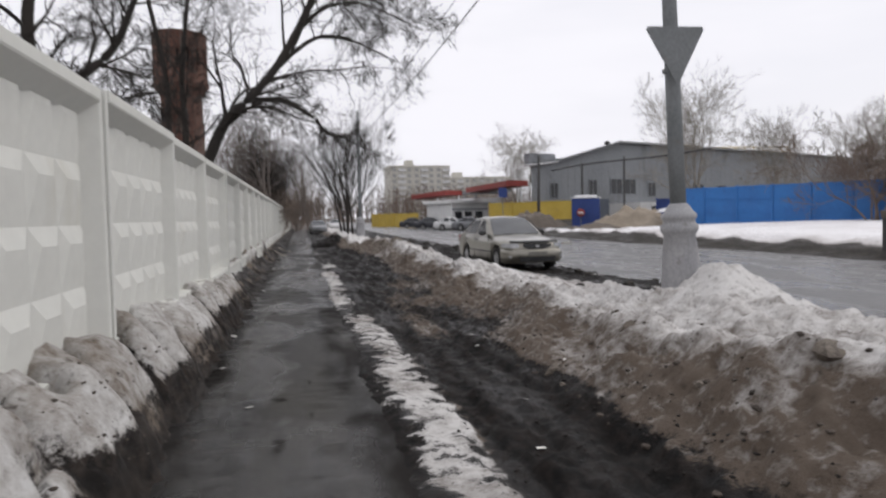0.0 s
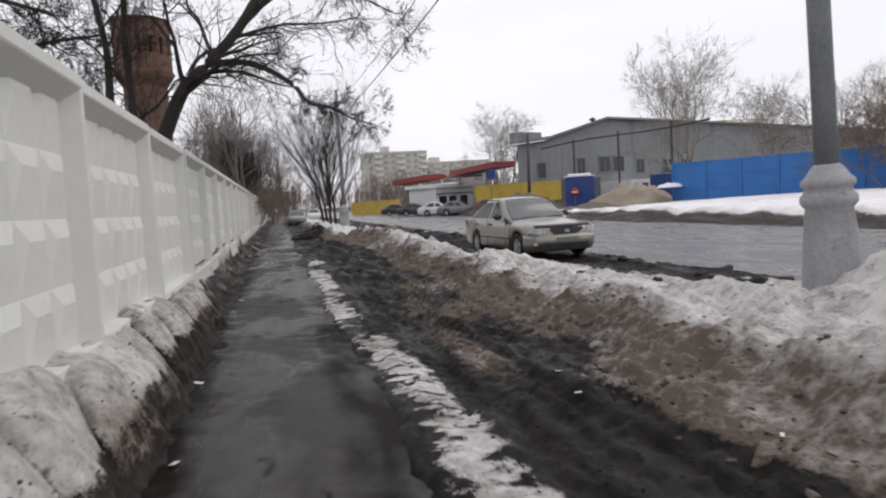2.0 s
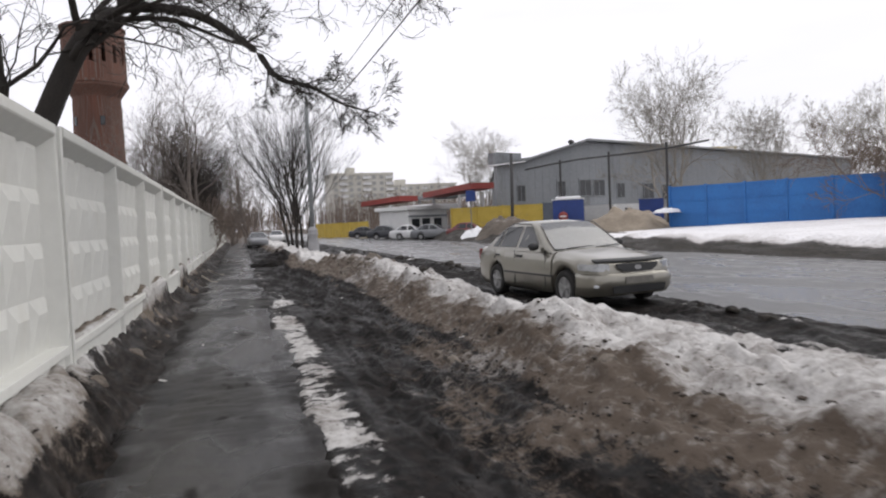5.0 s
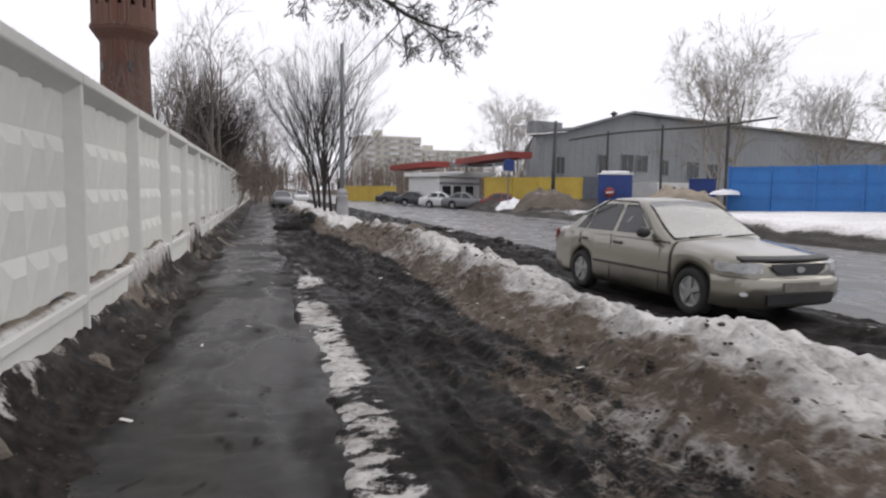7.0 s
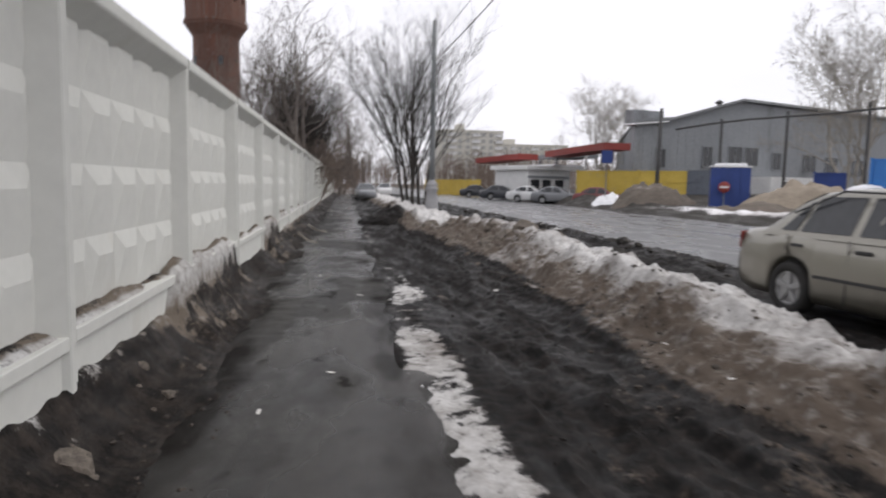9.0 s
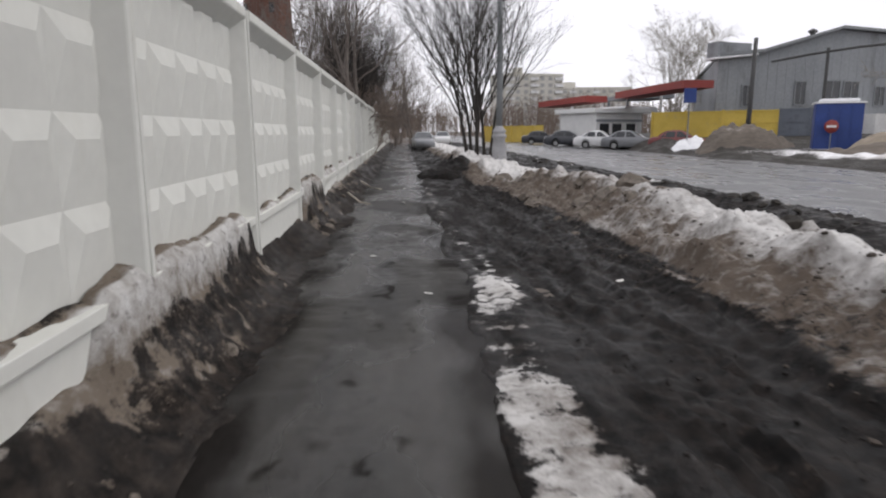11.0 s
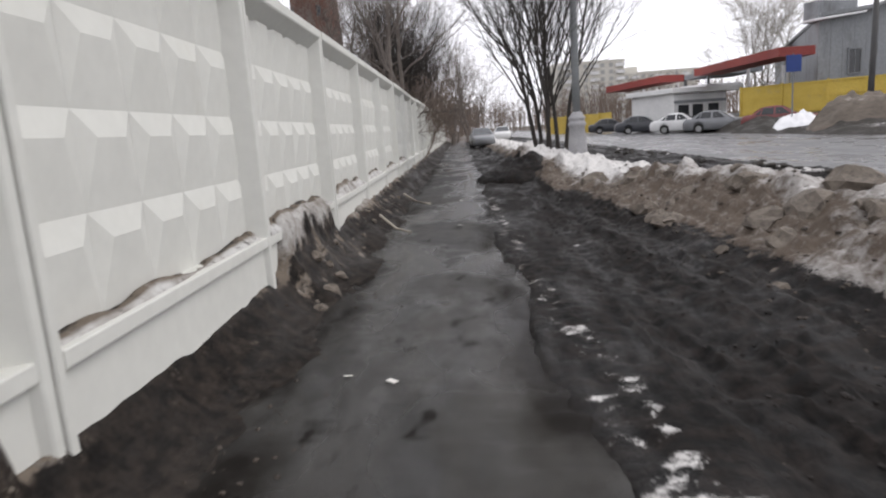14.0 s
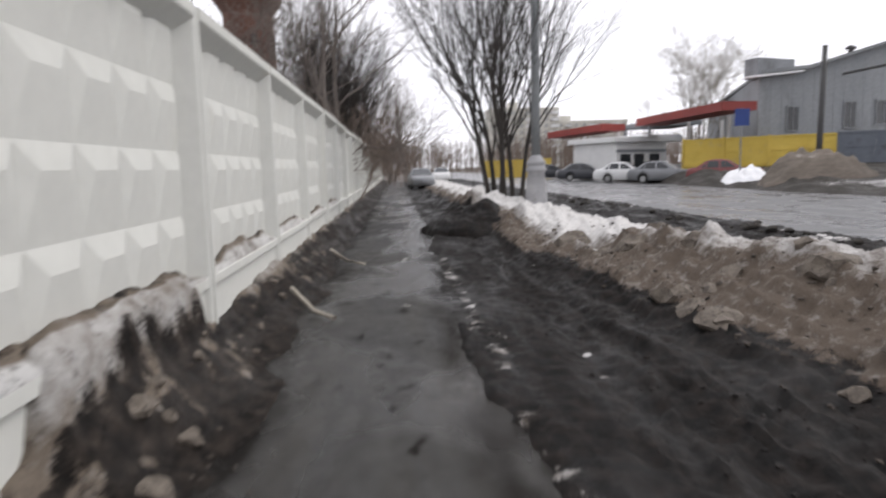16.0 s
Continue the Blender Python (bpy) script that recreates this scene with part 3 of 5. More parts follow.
def far_bank_z(x, y):
    wob = 0.6 * fbm(y * 0.3, y * 0.07, 4)
    k = np.clip((x - 17.6 - wob) / 1.3, 0, 1)
    top = curve(y, [-40, 20, 33, 38, 44, 52, 60, 95], [.6, .6, .58, .45, .4, .5, .85, .85])
    return top * k ** 0.7 + 0.35 * fbm(x * 1.4, y * 1.2, 4) * k * (1 - ramp01(x, 19.2, 20.5)) + 0.07 * fbm(x * 0.5, y * 0.4, 3) + 0.02 + 0.25 * ramp01(x, 20, 32)


far_ob = sheet("roadside_snow", np.arange(17.3, 37, 0.22), np.arange(-30, 95, 0.3), far_bank_z, M["far_snow"],
               {"snow": lambda x, y, z: np.clip(ramp01(x, 18.0, 18.9) * curve(y, [-30, 34, 40, 46, 52, 95], [1.3, 1.3, .8, .35, .1, .1]) + 0.55 * fbm(x * 0.7, y * 0.5, 4), 0, 1),
                "dirt": lambda x, y, z: np.clip(0.15 + 0.6 * (1 - ramp01(x, 18.2, 19.2)) + 0.5 * fbm(x * 0.6, y * 0.5, 3), 0, 1)})
tagged(far_ob, "snowy strip with a dirty ploughed edge beyond the road", "snow bank", kind="stuff")


# ---- the concrete fence ----
def fence_panel(m, joined):
    """One cast panel: splayed side ribs, top and bottom beams, five by four pyramids, a skirt below."""
    w, rib, deep = PITCH - 0.012, 0.10, 0.15
    zt, zb, beam = 2.61, 0.66, 0.10
    t = thing("fence_panel", "whitewashed cast concrete fence panel with rows of pyramid relief", "fence", m, "fence panels")
    for k in (0, 1):
        # narrow front face, splayed inner face
        plan = [(-deep - .06, 0), (-.008, 0), (0, .006), (0, .05), (-.008, .062), (-deep, rib + .05), (-deep - .06, rib + .05)]
        if k:
            plan = [(x, w - y) for x, y in plan][::-1]
        bm = bmesh.new()
        low, high = [[bm.verts.new((x, y, z)) for x, y in plan] for z in (-0.2, zt)]
        bm.faces.new(low[::-1])
        bm.faces.new(high)
        for i in range(len(plan)):
            j = (i + 1) % len(plan)
            bm.faces.new((low[i], low[j], high[j], high[i]))
        bmesh.ops.recalc_face_normals(bm, faces=bm.faces)
        part("side_rib", bm, M["paint"], t)
    # top beam with a splayed underside
    side = [(-deep - .06, zt - beam - .10), (-deep + .01, zt - beam - .10), (.004, zt - beam + .02), (.012, zt - beam + .035), (.012, zt + .012), (.002, zt + .02), (-deep - .06, zt + .02)]
    bm = bmesh.new()
    low, high = [[bm.verts.new((x, y, z)) for x, z in side] for y in (.055, w - .055)]
    bm.faces.new(low)
    bm.faces.new(high[::-1])
    for i in range(len(side)):
        j = (i + 1) % len(side)
        bm.faces.new((low[j], low[i], high[i], high[j]))
    bmesh.ops.recalc_face_normals(bm, faces=bm.faces)
    part("top_beam", bm, M["paint"], t)
    bm = bmesh.new()
    add_box(bm, -deep - 0.06, .066, zb - 0.08, -0.004, w - .066, zb, bevel=0.01)
    part("bottom_beam", bm, M["paint"], t)
    part("skirt", box_bm(-deep - 0.05, .08, -0.2, -0.045, w - .08, zb - 0.07), M["paint"], t)
    # relief: one mesh for all pyramids near the walk, joined further off
    cols, rows = 5, 4
    ya, yb, za, zc = rib, w - rib, zb, zt - beam
    dy, dz = (yb - ya) / cols, (zc - za) / rows
    back, tip = -deep, -deep + 0.036
    part("back_slab", box_bm(back - 0.06, ya, za, back - 0.004, yb, zc), M["paint"], t)
    g = 0.001
    one = [(back, g, 0), (back, dy - g, 0), (back, dy - g, dz), (back, g, dz), (tip, 0.25 * dy, 0.72 * dz), (tip, 0.75 * dy, 0.72 * dz)]
    quads = [(0, 1, 5, 4), (1, 2, 5), (2, 3, 4, 5), (3, 0, 4)]
    if joined:
        vs, fs = [], []
        for j in range(rows):
            for i in range(cols):
                n = len(vs)
                vs += [(x, ya + i * dy + y, za + j * dz + z) for x, y, z in one]
                fs += [tuple(n + q for q in f) for f in quads]
        link_mesh("pyramid_relief", vs, fs, M["paint"], t)["kind"] = "stuff"
    else:
        src = None
        for j in range(rows):
            for i in range(cols):
                if src is None:
                    src = link_mesh("pyramid", one, quads, M["paint"], t)
                    src.location = (0, ya, za)
                else:
                    share("pyramid", src, pose(0, ya + i * dy, za + j * dz), t)
    return t


def panel_pose(k):
    return pose(0.012 * math.sin(k * 2.1), FENCE0 + k * PITCH, 0.012 * math.sin(k * 1.3), 0, 0.35 * math.sin(k * 1.7), 0)


near_panel, far_panel = fence_panel(panel_pose(-1), False), fence_panel(panel_pose(14), True)
for k in range(-3, 31):
    if k not in (-1, 14):
        copy_thing(near_panel if -1 <= k <= 13 else far_panel, panel_pose(k))


# ---- street lamps, the sign and wires ----
def street_lamp(m, height, label):
    t = thing("street_lamp", label, "street lamp", m, "street lamps")
    vs, fs = lathe([(.30, -.3), (.29, .3), (.25, .9), (.215, 1.22), (.235, 1.24), (.26, 1.28), (.26, 1.34), (.23, 1.37), (.215, 1.42), (.245, 1.45), (.245, 1.50), (.20, 1.54), (.15, 1.62), (.115, 1.66)], 24)
    link_mesh("base", vs, fs, M["pole_base"], t, "flared grey column base with rings", True)
    vs, fs = lathe([(.112, 1.6), (.107, 3.0), (.097, 5.0), (.08, height)], 16)
    link_mesh("shaft", vs, fs, M["pole"], t, "", True)
    return t


near_pole = street_lamp(pose(6.79, 8.35, 0.05, 0, -2.6, 0), 8.6, "grey steel street lamp on a flared base in the snow")
street_lamp(pose(4.9, 39.1, 0.0), 7.9, "grey street lamp beside a clump of bare trees")
sign = thing("road_sign", "back of a grey triangular give-way sign clamped to a lamp", "road sign", pose(6.53, 8.2, 3.35, 0, -2.6, 2))
bm = bmesh.new()
tri = [bm.verts.new(c) for c in ((-.46, -.14, .74), (.46, -.14, .74), (0, -.14, -.05))]
f0 = bm.faces.new(tri)
r = bmesh.ops.extrude_face_region(bm, geom=[f0])
bmesh.ops.translate(bm, vec=(0, .02, 0), verts=[g for g in r["geom"] if isinstance(g, bmesh.types.BMVert)])
bmesh.ops.recalc_face_normals(bm, faces=bm.faces)
bmesh.ops.bevel(bm, geom=[e for e in bm.edges if abs(e.verts[0].co.y - e.verts[1].co.y) > .01], offset=.035, segments=3, affect="EDGES")
part("plate", bm, M["pole"], sign)
for z in (.18, .58):
    vs, fs = lathe([(.12, z - .025), (.125, z), (.12, z + .025)], 16, False)
    link_mesh("clamp", vs, fs, M["pole"], sign, "steel band clamp", True)


def wire(a, b, sag, r=0.012):
    a, b = Vector(a), Vector(b)
    pts = [a.lerp(b, i / 24) - Vector((0, 0, sag * 4 * (i / 24) * (1 - i / 24))) for i in range(25)]
    vs, fs = [], []
    tube(vs, fs, pts, [r] * 25, 5)
    return tagged(link_mesh("overhead_wire", vs, fs, M["dark_metal"], None, "", True), "thin dark overhead wire slung between street lamps", "wire", "overhead wires")


wire((6.36, 8.35, 7.6), (4.9, 39.1, 6.3), 0.35, 0.018)
wire((6.33, 8.35, 8.3), (4.9, 39.1, 7.0), 0.3, 0.011)


# ---- the parked saloon ----
def glaze(t, name, quad, material, label=""):
    """A thin pane from four corners, 6 mm thick."""
    q = [Vector(c) for c in quad]
    nrm = (q[1] - q[0]).cross(q[2] - q[0]).normalized() * 0.006
    vs = [c + nrm for c in q] + [c - nrm for c in q]
    k = len(q)
    fs = [tuple(range(k)), tuple(range(2 * k - 1, k - 1, -1))] + [(i, i + k, (i + 1) % k + k, (i + 1) % k) for i in range(k)]
    return link_mesh(name, vs, fs, material, t, label)


def saloon(m, paint, label, detail=True, group=""):
    """A four-door saloon, front towards -y, wheels on z = 0."""
    t = thing("car", label, "car", m, group)
    L, R0 = 4.26, 0.29
    axles = (0.80, 3.24)
    us = np.unique(np.concatenate([np.linspace(0, L, 72), [a + d for a in axles for d in np.linspace(-.34, .34, 19)]]))
    top = lambda u: np.interp(u, [0, .06, .2, .5, 1.1, 1.35, 2.0, 3.3, 3.55, 3.95, 4.15, 4.26], [.66, .705, .755, .80, .875, .90, .915, .93, .935, .925, .88, .70])
    half = lambda u: np.interp(u, [0, .08, .25, .7, 1.2, 3.2, 3.8, 4.1, 4.22, 4.26], [.60, .70, .775, .825, .838, .838, .815, .765, .70, .64])
    vs, fs = [], []
    for u in us:
        zb = np.interp(u, [0, .1, .3, 3.9, 4.2, 4.26], [.30, .20, .17, .18, .24, .34])
        for a in axles:
            if abs(u - a) < .335:
                zb = max(zb, R0 + math.sqrt(.335 ** 2 - (u - a) ** 2))
        zt, w = top(u), half(u)
        zb = min(zb, zt - .08)
        mid = zb + .48 * (zt - zb)
        prof = [(0, zb + .02), (w * .93, zb), (w * .985, zb + .12 * (zt - zb)), (w, mid), (w * .985, zb + .74 * (zt - zb)), (w * .93, zt - .055), (w * .86, zt - .012), (w * .5, zt + .012), (0, zt + .02)]
        for x, z in prof:
            vs.append((x, u, z))
        for x, z in prof[::-1][1:-1]:
            vs.append((-x, u, z))
    n = 16
    for i in range(len(us) - 1):
        for k in range(n):
            q = (k + 1) % n
            fs.append((i * n + k, i * n + q, (i + 1) * n + q, (i + 1) * n + k))
    fs += [tuple(range(n))[::-1], tuple((len(us) - 1) * n + k for k in range(n))]
    link_mesh("body", vs, fs, paint, t, "", True)
    # cabin
    st = [(1.22, .86, .70, .05), (1.50, 1.02, .695, .05), (1.80, 1.22, .665, .05), (2.05, 1.345, .63, .05), (2.35, 1.385, .60, .05), (2.75, 1.385, .60, .05), (3.05, 1.345, .61, .05), (3.3, 1.22, .64, .05), (3.55, 1.04, .67, .05), (3.72, .92, .68, .05)]
    vs, fs = [], []
    for u, zt, wt, _ in st:
        k = (zt - .86) / .52
        wb = .79
        wt2 = wb + (wt * .92 - wb) * max(k, .02)
        for x, z in ((wb, .86), (wb - .01, .88), (wt2, zt - .03), (wt2 - .05, zt), (wt2 * .5, zt + .018 * k), (0, zt + .024 * k)):
            vs.append((x, u, z))
        for x, z in ((wt2 * .5, zt + .018 * k), (wt2 - .05, zt), (wt2, zt - .03), (wb - .01, .88), (wb, .86)):
            vs.append((-x, u, z))
    n = 11
    for i in range(len(st) - 1):
        for k in range(n - 1):
            fs.append((i * n + k, i * n + k + 1, (i + 1) * n + k + 1, (i + 1) * n + k))
    link_mesh("cabin", vs, fs, paint, t, "", True)
    g = M["dark_glass"]
    U = [q[0] for q in st]
    zt_at = lambda u: float(np.interp(u, U, [q[1] for q in st]))
    k_at = lambda u: (zt_at(u) - .86) / .52
    wt_at = lambda u: float(np.interp(u, U, [.79 + (q[2] * .92 - .79) * max((q[1] - .86) / .52, .02) for q in st]))

    def pane(name, ua, ub, grid, label=""):
        """A glass patch: grid(p, q) -> point, with p, q in 0..1."""
        nu, nv = 9, 7
        pts = [grid(i / (nu - 1), j / (nv - 1)) for i in range(nu) for j in range(nv)]
        fs = [(i * nv + j, i * nv + j + 1, (i + 1) * nv + j + 1, (i + 1) * nv + j) for i in range(nu - 1) for j in range(nv - 1)]
        return link_mesh(name, pts, fs, M["dusty_sky_glass"] if name == "windscreen" else g, t, label, True)

    def roofline(u, f):
        k = k_at(u)
        w = wt_at(u) - .05
        x = f * w
        return (x, u, zt_at(u) + .018 * k * min(1, 2 * (1 - abs(f))) + (.006 * k * max(0, 1 - 2 * abs(f))))
    for nm, ua, ub, sgn in (("windscreen", 1.27, 2.02, -1), ("rear_window", 3.62, 3.10, 1)):
        def grid(p, q, ua=ua, ub=ub, sgn=sgn):
            u = ua + (ub - ua) * p
            x, y, z = roofline(u, (2 * q - 1) * .94)
            return (x, y + sgn * .022, z + .02)
        pane(nm, ua, ub, grid, "raked windscreen" if sgn < 0 else "")

    def side_pt(s, u, z):
        zt, w = zt_at(u) - .03, wt_at(u)
        f = (z - .88) / max(zt - .88, .05)
        return (s * (.78 + (w - .78) * f + .006), u, z)
    for s in (-1, 1):
        for nm, a0, a1, b0, b1 in (("side_window", 1.64, 2.08, 2.40, 2.40), ("side_window", 2.50, 2.49, 3.16, 3.06), ("quarter_window", 3.22, 3.12, 3.44, 3.16)):
            def grid(p, q, a0=a0, a1=a1, b0=b0, b1=b1, s=s):
                lo, hi = a0 + (b0 - a0) * p, a1 + (b1 - a1) * p
                u = lo + (hi - lo) * q
                z = .925 + (min(1.305, zt_at(hi) - .055) - .925) * q
                return side_pt(s, u, z)
            pane(nm, 0, 0, grid)
        if detail:
            for u in (1.36, 2.45, 3.28):
                glaze(t, "door_gap", [(s * (half(u) * 1.001), u, .24 if u < 3 else .70), (s * (half(u) * 1.001), u + .004, .24 if u < 3 else .70), (s * half(u) * .975, u + .004, .88), (s * half(u) * .975, u, .88)], M["black_plastic"])
            bm = box_bm(-.012, 1.12, .455, .012, 2.86, .487, .006)
            ob = part("side_moulding", bm, M["black_plastic"], t)
            ob.location.x = s * .842
            for u in (2.28, 3.12):
                ob = part("door_handle", box_bm(-.014, -.09, -.02, .018, .09, .02, .01), M["black_plastic"], t)
                ob.location = (s * .825, u, .775)
            bm = bmesh.new()
            bmesh.ops.create_icosphere(bm, subdivisions=2, radius=1, matrix=Matrix.LocRotScale((0, 0, 0), None, (.11, .06, .075)))
            ob = part("wing_mirror", bm, M["black_plastic"], t, "", True)
            ob.location = (s * .89, 1.62, .96)
            vs2, fs2 = [], []
            tube(vs2, fs2, [Vector((s * .80, 1.58, 1.0)), Vector((s * .66, 2.05, 1.345)), Vector((s * .625, 2.75, 1.365)), Vector((s * .72, 3.3, 1.12))], [.012] * 4, 5)
            link_mesh("rain_deflector", vs2, fs2, M["black_plastic"], t)
        for a in axles:
            wheel(t, s * .735, a, s)
    PLAN = [(0, -.02), (.3, -.015), (.50, .0), (.64, .045), (.74, .13), (.80, .27), (.835, .455)]
    far = np.cumsum([0] + [math.dist(a, b) for a, b in zip(PLAN[:-1], PLAN[1:])])

    def nose(f):
        """A point of the front's outline in plan, f from the middle (0) to the wheel arch (1)."""
        return float(np.interp(f * far[-1], far, [p[0] for p in PLAN])), float(np.interp(f * far[-1], far, [p[1] for p in PLAN]))

    def strip(name, s, f0, f1, z0, z1, proud, material, label=""):
        vs, fs = [], []
        for k, f in enumerate(np.linspace(f0, f1, 7)):
            x, y = nose(f)
            e = .012 * math.sin(math.pi * k / 6)
            vs += [(s * (x + proud * f), y - proud, z0 - e), (s * (x + proud * f), y - proud + .012, z1 + e), (s * (x - .03), y + .03, z1 + e), (s * (x - .03), y + .03, z0 - e)]
            if k:
                b = 4 * k
                fs += [(b - 4 + i, b + i, b + (i + 1) % 4, b - 4 + (i + 1) % 4) for i in range(4)]
        fs += [(0, 1, 2, 3), (24, 25, 26, 27)]
        link_mesh(name, vs, fs, material, t, label)
    if detail:
        for s in (-1, 1):
            strip("headlight", s, .45, .75, .60, .695, .012, M["lamp_glass"], "clear angular headlight")
            strip("indicator", s, .75, .93, .61, .695, .012, M["lamp_glass"])
            strip("fog_light", s, .60, .67, .352, .375, .052, M["lamp_glass"])
            glaze(t, "tail_light", [(s * .56, 4.25, .66), (s * .74, 4.16, .66), (s * .74, 4.14, .86), (s * .56, 4.20, .86)][::-s], M["red"])
        bm = bmesh.new()
        rows2 = []
        for f in np.linspace(-1, 1, 33):
            x, y = nose(abs(f))
            x *= 1 if f >= 0 else -1
            rows2.append([bm.verts.new((x * k, y + d, z)) for k, d, z in ((.97, .03, .20), (1.015, -.035, .30), (1.02, -.05, .40), (1.02, -.05, .49), (1.0, -.01, .545), (.95, .06, .555))])
        for a, b in zip(rows2[:-1], rows2[1:]):
            for k in range(5):
                bm.faces.new((a[k], b[k], b[k + 1], a[k + 1]))
        bm.normal_update()
        part("front_bumper", bm, paint, t, "", True)
        glaze(t, "air_intake", [(-.48, -.058, .245), (.48, -.058, .245), (.50, -.072, .36), (-.50, -.072, .36)], M["black_plastic"])
        glaze(t, "grille", [(-.26, -.035, .565), (.26, -.035, .565), (.38, -.03, .63), (.40, -.02, .695), (-.40, -.02, .695), (-.38, -.03, .63)], M["black_plastic"], "dark oval radiator grille")
        vs2, fs2 = lathe([(.001, -.004), (.045, -.004), (.045, .004), (.001, .004)], 16, False)
        ob = link_mesh("badge", vs2, fs2, M["alloy"], t)
        ob.matrix_basis = pose(0, -.046, .63, 90, 0, 0) @ Matrix.Diagonal((1.4, .8, 1, 1))
        vs2, fs2 = [], []
        for k, x in enumerate(np.linspace(-.66, .66, 15)):
            y = .035 + .13 * abs(x / .66) ** 2.2
            vs2 += [(x, y - .03, .735), (x, y + .07, .775), (x, y + .07, .755), (x, y - .02, .715)]
            if k:
                b = 4 * k
                fs2 += [(b - 4 + i, b + i, b + (i + 1) % 4, b - 4 + (i + 1) % 4) for i in range(4)]
        link_mesh("bonnet_deflector", vs2, fs2, M["black_plastic"], t, "dark plastic bug deflector", True)
        glaze(t, "number_plate", [(-.26, -.078, .385), (.26, -.078, .385), (.26, -.076, .49), (-.26, -.076, .49)], M["plate"], "muddy white number plate")
        for x in (-.45, .15):
            vs2, fs2 = [], []
            tube(vs2, fs2, [Vector((x, 1.25, .91)), Vector((x + .25, 1.27, .925)), Vector((x + .55, 1.29, .935))], [.012, .01, .008], 5)
            link_mesh("wiper", vs2, fs2, M["black_plastic"], t)
    # dark floor pan
    part("underbody", box_bm(-.70, .35, .19, .70, 3.95, .62), M["black_plastic"], t)
    return t


WHEEL = {}


def wheel(t, x, y, s):
    if not WHEEL:
        vs, fs = lathe([(.19, -.085), (.27, -.09), (.288, -.07), (.292, 0), (.288, .07), (.27, .09), (.19, .085), (.185, .03)], 28, False)
        a = link_mesh("tyre_source", vs, fs, M["rubber"], None, "", True)
        bm = bmesh.new()
        bmesh.ops.create_cone(bm, cap_ends=True, segments=28, radius1=.192, radius2=.192, depth=.03, matrix=pose(0, 0, .035))
        for k in range(5):
            add_box(bm, .03, -.03, .05, .185, .03, .078, pose(0, 0, 0, 0, 0, 72 * k), .008)
        bmesh.ops.create_cone(bm, cap_ends=True, segments=16, radius1=.05, radius2=.04, depth=.05, matrix=pose(0, 0, .065))
        b = part("rim_source", bm, M["alloy"])
        vs, fs = lathe([(.193, .05), (.193, .07), (.165, .066), (.16, .052)], 28, False)
        c = link_mesh("rim_lip_source", vs, fs, M["alloy"], None, "", True)
        for key, o in (("tyre", a), ("rim", b), ("rim_lip", c)):
            WHEEL[key] = o.data
            bpy.data.objects.remove(o)
    w = new("wheel", WHEEL["tyre"])
    w.parent = t
    w.matrix_basis = pose(x, y, .29, 0, 90 * s, 0)
    for key in ("rim", "rim_lip"):
        o = new(key, WHEEL[key])
        o.parent = w


saloon(pose(7.56, 16.36, 0.10, 0, 0, 4.5) @ Matrix.Scale(1.03, 4), M["car_paint"], "beige silver four-door saloon, muddy, parked beside the snow bank")


